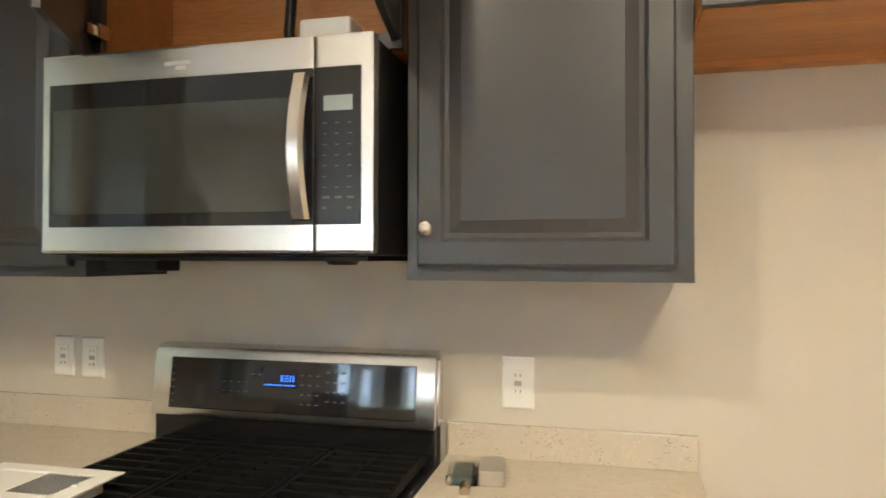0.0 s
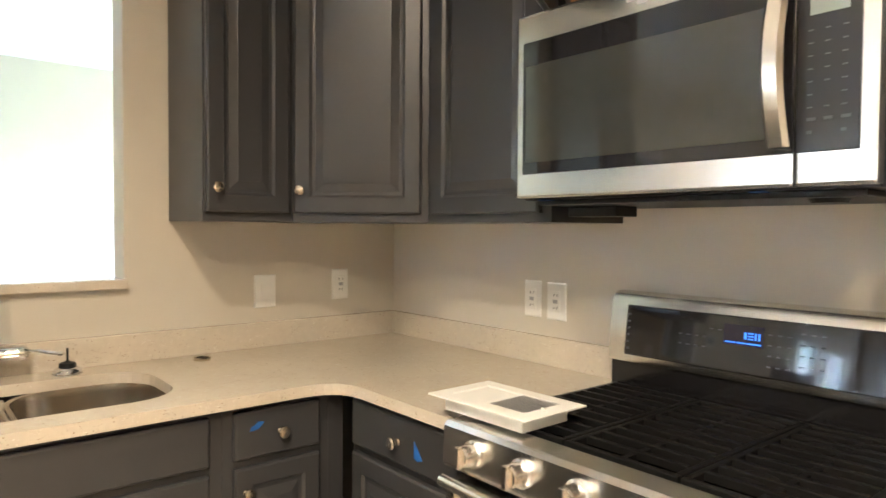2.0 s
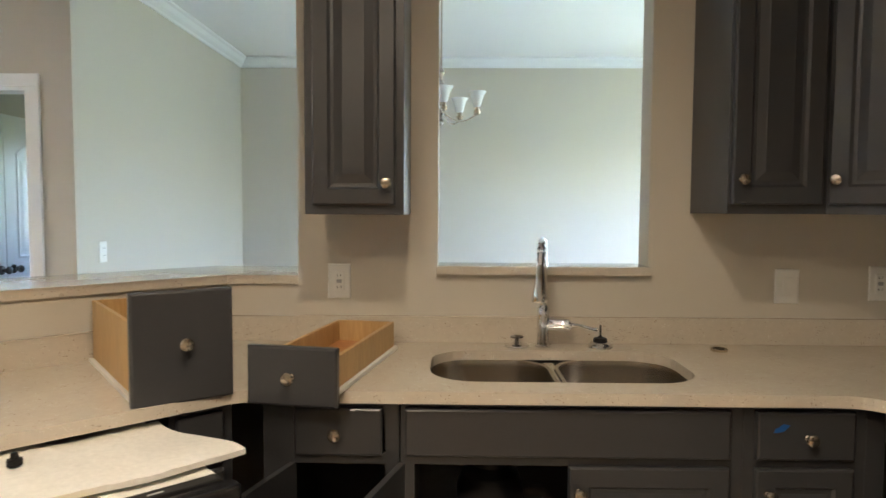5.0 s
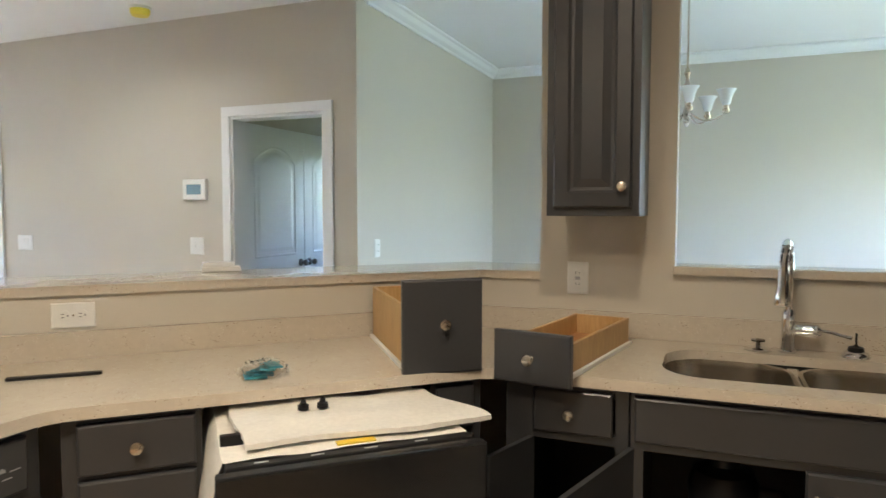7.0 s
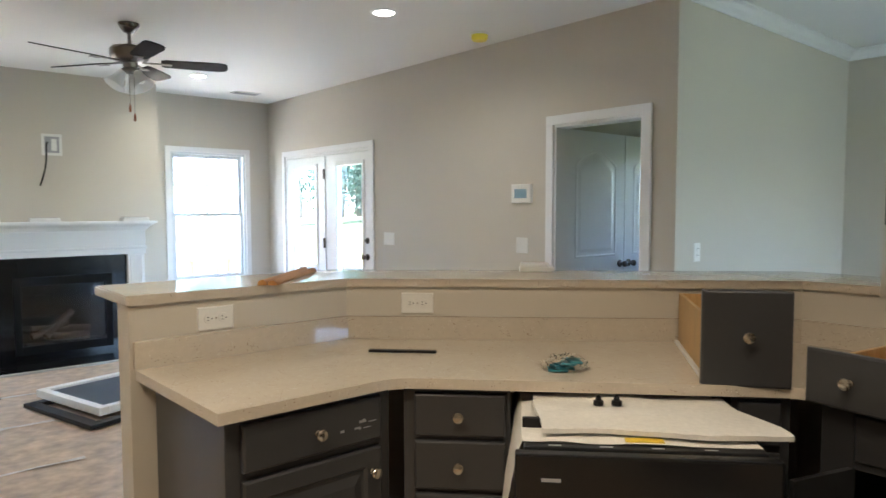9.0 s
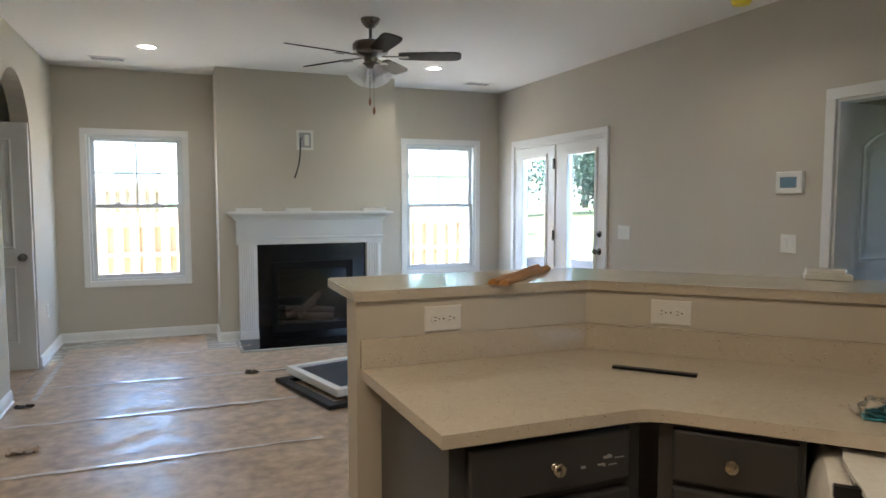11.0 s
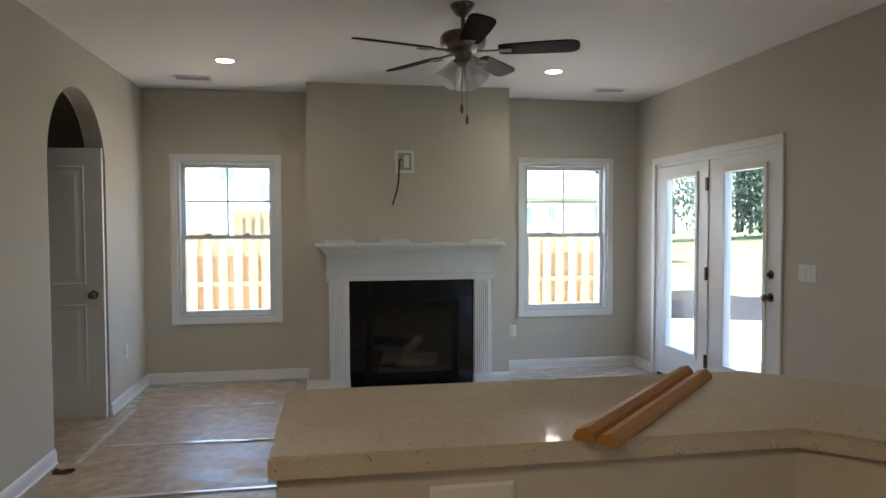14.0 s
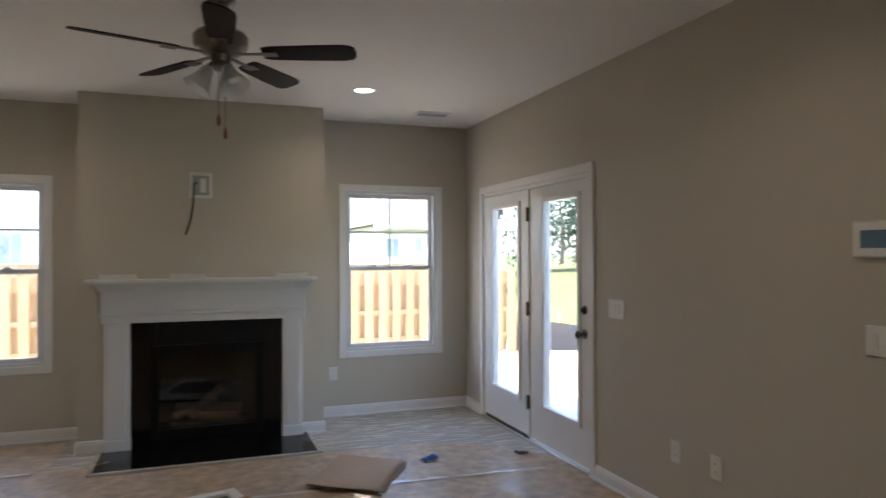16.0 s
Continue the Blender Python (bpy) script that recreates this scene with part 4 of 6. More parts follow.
for g in range(3):
    bm = B()
    x0, x1 = 0.022 + g * 0.249, 0.266 + g * 0.249
    for a in ((x0, x1, -0.605, -0.59), (x0, x1, -0.11, -0.095)):
        box(bm, a[0], a[1], a[2], a[3], 0.922, 0.938, 0.003)
    for a in ((x0, x0 + 0.013), (x1 - 0.013, x1)):
        box(bm, a[0], a[1], -0.59, -0.11, 0.922, 0.938, 0.003)
    for k in range(1, 10):
        y = -0.595 + 0.049 * k
        box(bm, x0 + 0.012, x1 - 0.012, y - 0.006, y + 0.006, 0.924, 0.94, 0.002)
    box(bm, (x0 + x1) / 2 - 0.006, (x0 + x1) / 2 + 0.006, -0.59, -0.11, 0.92, 0.934)
    for fx in (x0 + 0.006, x1 - 0.006):
        for fy in (-0.6, -0.1):
            cyl(bm, (fx, fy, 0.913), (fx, fy, 0.925), 0.007, seg=8)
    part("grate", bm, M_IRON, rg, "black cast iron grate")
part("riser", bbox(0.006, W - 0.006, -0.09, -0.03, 0.9, 1.02, 0.003), M_ENAMEL, rg, "glossy black riser")
# backguard shell leaning slightly, rounded top
bm = B()
prof = [(-0.03, 1.0), (-0.098, 1.0), (-0.101, 1.01), (-0.081, 1.162), (-0.073, 1.178), (-0.058, 1.185), (-0.03, 1.185)]
a = [bm.verts.new((-0.004, y, z)) for y, z in prof]
b = [bm.verts.new((W + 0.002, y, z)) for y, z in prof]
for i in range(len(prof)):
    j = (i + 1) % len(prof)
    bm.faces.new((a[i], a[j], b[j], b[i]))
bm.faces.new(a)
bm.faces.new(b[::-1])
bmesh.ops.bevel(bm, geom=[e for e in bm.edges if len({round(v.co.x, 3) for v in e.verts}) == 1], offset=0.008, segments=3, affect="EDGES")
part("backguard", bm, M_STEEL, rg, "brushed steel backguard", True)
GM = pose(0.0, -0.1003, 1.014, -7.5)
part("touch_panel", box(B(), 0.053, W - 0.053, -0.0035, 0.004, 0.005, 0.138, 0.003, GM), M_BGLASS, rg, "glossy black touch panel")
random.seed(3)
bm = B()
for gx, gz, nx, nz in ((0.21, 0.055, 4, 2), (0.29, 0.1, 2, 1), (0.43, 0.03, 3, 4), (0.5, 0.04, 3, 4)):
    for i in range(nx):
        for k in range(nz):
            box(bm, gx + i * 0.021, gx + i * 0.021 + 0.009, -0.0042, -0.0036, gz + k * 0.024, gz + k * 0.024 + 0.0025, 0, GM)
for k in range(6):
    box(bm, 0.06, 0.066, -0.0042, -0.0036, 0.02 + k * 0.018, 0.026 + k * 0.018, 0, GM)
part("key_marking", bm, M_DIM, rg, "pale key markings")
part("clock_window", box(B(), 0.325, 0.42, -0.0041, -0.0036, 0.07, 0.118, 0, GM), mat("violet_lcd", (0.015, 0.012, 0.03), 0.1, bump=0), rg, "dark violet display window")
bm = B()
for x0, x1, z0, z1 in ((0.375, 0.381, 0.086, 0.102), (0.384, 0.397, 0.086, 0.089), (0.384, 0.397, 0.0925, 0.0955), (0.384, 0.397, 0.099, 0.102), (0.4, 0.404, 0.086, 0.102), (0.408, 0.412, 0.086, 0.102), (0.33, 0.355, 0.075, 0.078), (0.358, 0.38, 0.075, 0.078), (0.383, 0.415, 0.075, 0.078)):
    box(bm, x0, x1, -0.005, -0.0043, z0, z1, 0, GM)
part("clock_digit", bm, M_BLUE, rg, "glowing blue digits")


# ---- the microwave ----
mw = thing("microwave", "stainless steel over-the-range microwave with bowed handle", "microwave", pose(1.13, -0.445, 1.422))
W, H = 0.772, 0.436
part("case", bbox(0.004, W - 0.004, 0.03, 0.42, 0.0, H - 0.004, 0.003), M_BLACK, mw, "black painted case")
part("door", bbox(0.0, 0.646, 0.0, 0.032, 0.004, H, 0.006), M_STEEL, mw, "brushed steel door")
part("control_side", bbox(0.649, W, 0.0, 0.032, 0.004, H, 0.006), M_STEEL, mw, "brushed steel control side")
part("door_glass", bbox(0.024, 0.645, -0.003, 0.001, 0.06, H - 0.066, 0.0015), M_BGLASS, mw, "black door glass")
part("window", bbox(0.034, 0.605, -0.0042, -0.0031, 0.087, H - 0.122, 0.0004), M_WGLASS, mw, "greyish see-through window")
part("control_glass", bbox(0.649, W - 0.026, -0.003, 0.001, 0.06, H - 0.066, 0.0015), M_KEYPAD, mw, "black control glass")
part("display", bbox(0.669, 0.729, -0.0042, -0.0031, H - 0.153, H - 0.123, 0.0004), M_LCD, mw, "blank grey display")
bm = B()
for r in range(9):
    for k in range(3):
        if r in (5, 8) and k == 1:
            continue
        x, z = 0.667 + k * 0.026, H - 0.178 - r * 0.021
        w = 0.008 if r != 7 else 0.014
        box(bm, x, x + w, -0.004, -0.0032, z, z + (0.002 if r < 7 else 0.005))
part("key_marking", bm, M_DIM, mw, "pale key markings")
part("badge", box(bbox(0.31, 0.372, -0.0012, 0.0, H - 0.04, H - 0.032), 0.335, 0.36, -0.0012, 0, H - 0.05, H - 0.042), M_GREY, mw, "small engraved badge")
bm = B()
N = 16
for k in range(N + 1):
    u = k / N
    z, y = 0.07 + u * 0.285, -0.012 - 0.042 * math.sin(math.pi * (0.08 + 0.84 * u))
    hw = 0.019
    for x, dy in ((-hw, 0.004), (-hw * 0.6, -0.004), (hw * 0.6, -0.004), (hw, 0.004), (hw * 0.5, 0.011), (-hw * 0.5, 0.011)):
        bm.verts.new((0.628 + x, y + dy, z))
bm.verts.ensure_lookup_table()
for k in range(N):
    for i in range(6):
        j = (i + 1) % 6
        bm.faces.new([bm.verts[q] for q in (k * 6 + i, k * 6 + j, k * 6 + 6 + j, k * 6 + 6 + i)])
bm.faces.new([bm.verts[i] for i in range(6)])
bm.faces.new([bm.verts[N * 6 + i] for i in range(6)][::-1])
for z in (0.08, 0.345):
    cyl(bm, (0.628, -0.02, z), (0.628, 0.0, z), 0.008, seg=10)
part("handle", bm, M_STEEL, mw, "bowed steel handle", True)
part("underside", bbox(0.03, W - 0.03, 0.05, 0.41, -0.012, 0.0, 0.003), M_BLACK, mw, "black grease filter underside")
part("vent_plate", bbox(0.03, 0.175, 0.16, 0.25, -0.038, -0.012, 0.004), M_BLACK, mw, "black vent plate")
part("lamp_cover", lathe(B(), [(0, -0.02), (0.03, -0.02), (0.036, -0.012), (0.036, 0.0)], 16, pose(0.66, 0.12, 0)), M_BLACK, mw)
for x in (0.055, 0.56):
    part("tape_mark", bbox(x, x + 0.025, 0.02, 0.05, -0.0015, 0.0), M_TAPE, mw, "scrap of blue tape")


# ---- sink and taps ----
sink = thing("kitchen_sink", "undermount stainless steel double bowl sink", "sink", pose(0, 0, CT - 0.031))


def bowl(y0, y1, name):
    bm = B()
    loops = []
    for ins, z, r in ((-0.012, 0.0, 0.13), (0.0, 0.0, 0.125), (0.004, -0.02, 0.12), (0.012, -0.15, 0.11), (0.03, -0.185, 0.09), (0.07, -0.195, 0.06)):
        loops.append([bm.verts.new((x, y, z)) for x, y in rounded_rect(SX0 + ins, SX1 - ins, y0 + ins, y1 - ins, r)])
    for a, b in zip(loops, loops[1:]):
        for i in range(len(a)):
            j = (i + 1) % len(a)
            bm.faces.new((a[i], a[j], b[j], b[i]))
    bm.faces.new(loops[-1])
    ob = part(name, bm, M_STEELV, sink, "brushed steel bowl", True)
    part("drain", lathe(B(), [(0, 0.002), (0.02, 0.002), (0.035, 0.004), (0.042, 0.001)], 18, pose((SX0 + SX1) / 2, (y0 + y1) / 2, -0.195)), M_CHROME, ob, "", True)


bowl(SY0, -1.423, "bowl")
bowl(-1.388, SY1, "bowl")
part("divider", bbox(SX0 + 0.012, SX1 - 0.012, -1.423, -1.388, -0.03, -0.004, 0.006), M_STEEL, sink)

gd = thing("garbage_disposal", "black garbage disposal hanging under the sink bowl", "disposal", pose(0.34, -1.6, CT - 0.24))
part("body", lathe(B(), [(0, -0.3), (0.07, -0.3), (0.095, -0.27), (0.1, -0.12), (0.085, -0.08), (0.05, -0.06), (0.045, 0.012), (0, 0.012)], 24), M_BLACK, gd, "", True)
part("elbow_pipe", tube(B(), [(0.0, 0.09, -0.14), (0.0, 0.16, -0.14), (0.0, 0.19, -0.17), (0.0, 0.19, -0.3)], 0.02), M_DARK, gd, "dark drain pipe", True)

fc = thing("faucet", "polished chrome pull-down kitchen faucet with side lever", "faucet", pose(0.075, -1.412, CT, 0, 0, -11))
part("base", lathe(B(), [(0, 0), (0.027, 0), (0.027, 0.006), (0.022, 0.01), (0.02, 0.045), (0.021, 0.1), (0.02, 0.13), (0.014, 0.14), (0, 0.141)], 22), M_CHROME, fc, "", True)
neck = [(0, 0, 0.13), (0, 0, 0.235)] + [(0.085 - 0.085 * math.cos(a), 0, 0.275 + 0.085 * math.sin(a)) for a in [math.pi * k / 12 for k in range(0, 12)]] + [(0.172, 0, 0.268)]
part("spout", tube(B(), neck, 0.0125, 14), M_CHROME, fc, "", True)
bm = B()
for k in range(9):
    a = math.pi * (0.30 + 0.075 * k)
    lathe(bm, [(0.0125, -0.002), (0.0145, -0.001), (0.0145, 0.001), (0.0125, 0.002)], 14, pose(0.085 - 0.085 * math.cos(a), 0, 0.275 + 0.085 * math.sin(a), 0, math.degrees(math.pi / 2 - a) + 90 - 90 + 0, 0))
part("spout_ring", bm, M_CHROME, fc, "", True)
part("spray_head", lathe(B(), [(0, 0.0), (0.024, 0.0), (0.026, 0.008), (0.024, 0.03), (0.019, 0.06), (0.015, 0.1), (0.013, 0.12), (0, 0.12)], 20, pose(0.178, 0, 0.172, 0, -3, 0)), M_CHROME, fc, "", True)
bm = cyl(B(), (0, 0.015, 0.075), (0, 0.075, 0.075), 0.018, 0.019, 18)
lathe(bm, [(0.019, 0), (0.021, 0.004), (0.021, 0.014), (0.012, 0.024), (0, 0.026)], 18, pose(0, 0.07, 0.075, -90))
tube(bm, [(0, 0.09, 0.078), (0.012, 0.12, 0.078), (0.022, 0.15, 0.072), (0.028, 0.168, 0.07)], 0.006, 10)
lathe(bm, [(0, -0.012), (0.007, -0.008), (0.008, 0.004), (0, 0.01)], 12, pose(0.029, 0.172, 0.07, -90))
part("lever", bm, M_CHROME, fc, "chrome side lever", True)
sd = thing("soap_dispenser", "chrome sink accessory with a flat push top", "dispenser", pose(0.075, -1.499, CT))
part("flange", lathe(B(), [(0, 0), (0.042, 0), (0.042, 0.004), (0.036, 0.008), (0.012, 0.009), (0, 0.009)], 24), M_CHROME, sd, "", True)
part("stem", lathe(B(), [(0.007, 0.009), (0.006, 0.028), (0.022, 0.03), (0.022, 0.035), (0, 0.037)], 18), M_BRONZE, sd, "dark push top", True)
sp = thing("drain_stopper", "chrome and black sink stopper standing on the worktop", "stopper", pose(0.082, -1.222, CT))
part("flange", lathe(B(), [(0, 0), (0.04, 0), (0.04, 0.006), (0.034, 0.016), (0.026, 0.02), (0, 0.02)], 24), M_CHROME, sp, "", True)
part("stem", lathe(B(), [(0.024, 0.02), (0.022, 0.032), (0.008, 0.036), (0.0035, 0.04), (0.003, 0.075), (0, 0.077)], 16), M_BLACK, sp, "black rubber plug and pin", True)
hr = thing("hole_ring", "empty metal-rimmed tap hole in the worktop", "tap hole", pose(0.122, -0.844, CT))
part("ring", lathe(B(), [(0.022, 0.0), (0.026, 0.0), (0.027, 0.008), (0.024, 0.01), (0.021, 0.008), (0.021, 0.0)], 24), M_NICKEL, hr, "", True)
# Flat disc; the near-black stands for shade down the open hole.
part("cavity", cyl(B(), (0, 0, 0.0005), (0, 0, 0.002), 0.021, seg=20), M_DARK, hr, "dark disc painted as shade in the hole")


# ---- loose things on the worktop ----
def loose_drawer(label, m, w, fh, bh, length, knob_z, box_side=0.012):
    """A pulled-out drawer: own front to -y at y = 0, box behind it; z = 0 is the worktop."""
    d = thing("drawer", label, "drawer", m, "loose drawers")
    fr = part("drawer_front", rings_panel(B(), w, fh, DRAWER), M_CAB, d, "dark grey painted front")
    fr.matrix_basis = pose(0, 0, knob_z[0])
    cabinet_knob(fr, w / 2, knob_z[1])
    x0, x1, z0 = 0.018, w - 0.018, 0.012
    part("side", bbox(x0, x0 + box_side, 0.001, length, z0, z0 + bh, 0.002), M_CABIN, d)
    part("side", bbox(x1 - box_side, x1, 0.001, length, z0, z0 + bh, 0.002), M_CABIN, d)
    part("back", bbox(x0 + box_side, x1 - box_side, length - box_side, length, z0, z0 + bh, 0.002), M_CABIN, d)
    part("inner_front", bbox(x0 + box_side, x1 - box_side, 0.001, 0.013, z0, z0 + bh, 0.002), M_CABIN, d)
    part("bottom", bbox(x0 + box_side, x1 - box_side, 0.013, length - box_side, z0 + 0.008, z0 + 0.014), M_ORANGE, d, "orange birch bottom")
    for x in (x0 - 0.01, x1 - 0.002):
        part("runner", bbox(x, x + 0.012, 0.004, length + 0.01, 0.0, 0.012, 0.002), M_PLASTIC, d, "white metal runner")
    return d


loose_drawer("shallow maple drawer with a grey front, on the worktop", pose(0.668, -2.212, CT, 0, 0, 90 - 10), 0.23, 0.146, 0.08, 0.57, (-0.022, 0.073))
loose_drawer("deep maple drawer with a grey front, on the bar worktop", pose(0.8, -2.452, CT, 0, 0, 128), 0.236, 0.268, 0.172, 0.55, (-0.004, 0.142))

vt = thing("floor_register", "white metal register grille resting on worktop and range", "register", pose(1.085, -0.677, 0.945, 0, 0, 1) @ Matrix.Scale(0.86, 4))
part("frame_plate", rings_panel(B(), 0.345, 0.225, [(0, 0), (0, -0.004), (0.012, -0.006), (0.045, -0.006), (0.05, -0.002)], pose(0, 0, 0.034, -90) @ pose(0, 0, 0)), M_PLASTIC, vt)
part("duct_box", bbox(0.035, 0.31, 0.03, 0.195, -0.004, 0.03, 0.003), M_PLASTIC, vt, "white perforated box")
bm = B()
for k in range(13):
    x = 0.18 + k * 0.0095
    part("louver", box(B(), 0.0, 0.0085, 0.05, 0.175, 0.0, 0.0012, 0, pose(x, 0, 0.0355, 0, -32, 0)), M_GREY, vt, "grey louver slat")
part("louver_back", bbox(0.175, 0.305, 0.046, 0.18, 0.0335, 0.035), M_DARK, vt)
part("side_plate", bbox(0.05, 0.165, 0.05, 0.175, 0.034, 0.037, 0.001), M_PLASTIC, vt)
part("lever", bbox(0.306, 0.318, 0.1, 0.104, 0.038, 0.046, 0.001), M_PLASTIC, vt)

hb = thing("hardware_pack", "small clear and grey hardware packs on the worktop", "packaging", pose(1.99, -0.19, CT, 0, 0, 8))
part("blister", bbox(0.0, 0.07, -0.06, 0.06, 0.0, 0.024, 0.008), M_BAG, hb, "clear blister pack")
part("contents", bbox(0.012, 0.058, -0.05, 0.05, 0.001, 0.016, 0.004), mat("blue_grey_card", (0.13, 0.18, 0.2), 0.5, var=0.3, patch=30, bump=0.1), hb, "blue grey card inside")
part("card_box", bbox(0.072, 0.128, -0.055, 0.06, 0.0, 0.034, 0.003), M_BOXGREY, hb, "grey card box")
part("bolt", cyl(cyl(B(), (0.045, -0.11, 0.006), (0.045, -0.085, 0.012), 0.012, seg=12), (0.045, -0.085, 0.012), (0.045, -0.07, 0.012), 0.007, seg=10), M_NICKEL, hb, "loose nickel bolt")

st = thing("black_strip", "flat black plastic strip lying on the bar worktop", "strip", pose(1.275, -3.4, CT, 0, 0, 132.8))
part("bar", bbox(0, 0.232, -0.012, 0.012, 0, 0.008, 0.002), M_BLACK, st)
bag = thing("plastic_bag", "clear plastic bag of teal packets on the worktop", "bag", pose(0.968, -2.794, CT, 0, 0, 135))
random.seed(8)
for k in range(5):
    pk = part("packet", bbox(-0.03, 0.03, -0.02, 0.02, 0, 0.006, 0.002), M_GREENP, bag, "teal printed packet")
    pk.matrix_basis = pose(-0.025 + 0.012 * k, -0.02 + 0.008 * (k % 3), 0.003 + 0.006 * k, 4, 6 * (k % 2), 25 * k)


def film(u, v):
    a, p = u * 2 * math.pi, v * math.pi / 2
    k = 1 + 0.4 * noise.noise(Vector((math.cos(a) * 3, math.sin(a) * 3, v * 4)))
    return (0.066 * k * math.cos(a) * math.cos(p), 0.045 * k * math.sin(a) * math.cos(p), 0.001 + 0.045 * k * math.sin(p) ** 0.8)


part("film", grid_sheet(B(), 32, 10, film), M_BAG, bag, "crinkled clear film")

sk = thing("trim_stick", "two lengths of stained pine trim tied together", "wood trim", pose(1.538, -3.632, 1.15, 0, 0, -135))
for y0, hgt in ((0.0, 0.016), (-0.036, 0.014)):
    bm = B()
    pr = [(0, 0), (0.032, 0), (0.032, 0.006), (0.026, hgt), (0.012, hgt + 0.004), (0.003, hgt - 0.003), (0, 0.006)]
    a = [bm.verts.new((0.0, y0 + u, w)) for u, w in pr]
    b = [bm.verts.new((0.505, y0 + u, w)) for u, w in pr]
    for i in range(len(pr)):
        j = (i + 1) % len(pr)
        bm.faces.new((a[i], a[j], b[j], b[i]))
    bm.faces.new(a)
    bm.faces.new(b[::-1])
    part("stick", bm, M_STICK, sk)
np_ = thing("paper_pad", "small white folded papers on the bar top", "paper", pose(0.455, -3.37, 1.15, 0, 0, 135))
part("sheet", bbox(-0.07, 0.07, -0.03, 0.03, 0, 0.018, 0.003), M_PLASTIC, np_)
part("sheet", bbox(-0.066, 0.05, -0.026, 0.034, 0.018, 0.034, 0.004), M_TRIM, np_)


# ---- plates, switches, small wall things ----
def wall_plate(name, label, m, w, h, kind, category):
    """A plate in the xz plane round its middle, front to -y."""
    p = thing(name, label, category, m, "white wall plates")
    part("plate", rings_panel(B(), w, h, [(0, 0), (0, -0.003), (0.004, -0.006), (0.007, -0.006)], pose(-w / 2, 0, -h / 2)), M_PLASTIC, p)
    if kind == "gfci":
        part("insert", bbox(-0.017, 0.017, -0.009, -0.005, -0.033, 0.033, 0.002), M_PLASTIC, p)
        bm = B()
        for z in (-0.02, 0.02):
            for x in (-0.007, 0.005):
                box(bm, x, x + 0.002, -0.0095, -0.0088, z - 0.004, z + 0.004)
        part("slot", bm, M_DARK, p, "dark slots")
        part("test_button", bbox(-0.009, 0.009, -0.0105, -0.009, -0.006, 0.006, 0.001), M_GREY, p)
    elif kind == "duplex_side":
        for x in (-0.024, 0.024):
            s = part("socket", lathe(B(), [(0, -0.0), (0.0165, 0.0), (0.0165, 0.003), (0.015, 0.0035), (0, 0.0035)], 20, pose(x, -0.0055, 0, 90)), M_PLASTIC, p)
            bm = B()
            for dx, dz in ((-0.004, 0.005), (-0.004, -0.005)):
                box(bm, x + dx - 0.004, x + dx + 0.004, -0.0096, -0.0089, dz - 0.001, dz + 0.001)
            cyl(bm, (x + 0.009, -0.0089, 0), (x + 0.009, -0.0096, 0), 0.0025, seg=8)
            part("slot", bm, M_DARK, s, "dark slots")
        part("screw", cyl(B(), (0, -0.0055, 0), (0, -0.0072, 0), 0.003, seg=10), M_NICKEL, p)
    elif kind == "rocker":
        n = 1 if w < 0.1 else 2
        for k in range(n):
            x = (k - (n - 1) / 2) * 0.046
            part("rocker", box(B(), x - 0.016, x + 0.016, -0.0095, -0.005, -0.032, 0.032, 0.002, Matrix.Rotation(radians(3), 4, "X")), M_PLASTIC, p)
    elif kind == "duplex":
        for z in (-0.02, 0.02):
            s = part("socket", lathe(B(), [(0, 0), (0.0165, 0), (0.0165, 0.003), (0, 0.0035)], 20, pose(0, -0.0055, z, 90)), M_PLASTIC, p)
            bm = B()
            for x in (-0.006, 0.005):
                box(bm, x, x + 0.002, -0.0096, -0.0089, z - 0.002, z + 0.006)
            part("slot", bm, M_DARK, s, "dark slots")
    return p


wall_plate("switch", "white blank rocker switch on the sink wall", pose(0, -0.573, 1.122, 0, 0, 90), 0.082, 0.118, "rocker", "switch")
wall_plate("outlet", "white outlet on the sink wall near the corner", pose(0, -0.26, 1.134, 0, 0, 90), 0.072, 0.118, "gfci", "outlet")
wall_plate("outlet", "white outlet with test button beside its twin", pose(0.785, 0, 1.127), 0.07, 0.118, "gfci", "outlet")
wall_plate("outlet", "white outlet on the stove wall", pose(0.885, 0, 1.125), 0.076, 0.118, "gfci", "outlet")
wall_plate("outlet", "white outlet above the short worktop", pose(2.126, 0, 1.107), 0.08, 0.128, "gfci", "outlet")
wall_plate("outlet", "white outlet under the narrow wall cabinet", pose(0, -2.106, 1.13, 0, 0, 90), 0.078, 0.12, "gfci", "outlet")
wall_plate("outlet", "white sideways outlet on the bar knee wall", pose(1.705, PW[0][1] - 0.002, 1.052, 0, 0, 180), 0.122, 0.078, "duplex_side", "outlet")
_q = Vector(PW[1]) + (Vector(PW[2]) - Vector(PW[1])).normalized() * 0.27
wall_plate("outlet", "white sideways outlet on the angled knee wall", pose(_q.x, _q.y, 1.056, 0, 0, math.degrees(math.atan2(1.155, -1.195))), 0.122, 0.078, "duplex_side", "outlet")
wall_plate("switch", "white double rocker switch by the doorway", pose(X_R, -4.945, 1.132, 0, 0, 90), 0.118, 0.118, "rocker", "switch")
wall_plate("switch", "white double switch beside the french doors", pose(X_R, -6.654, 1.124, 0, 0, 90), 0.165, 0.118, "rocker", "switch")
wall_plate("outlet", "white low outlet on the long wall", pose(X_R, -6.112, 0.397, 0, 0, 90), 0.074, 0.118, "duplex", "outlet")
wall_plate("outlet", "white low outlet on the long wall", pose(X_R, -5.808, 0.398, 0, 0, 90), 0.078, 0.12, "duplex", "outlet")
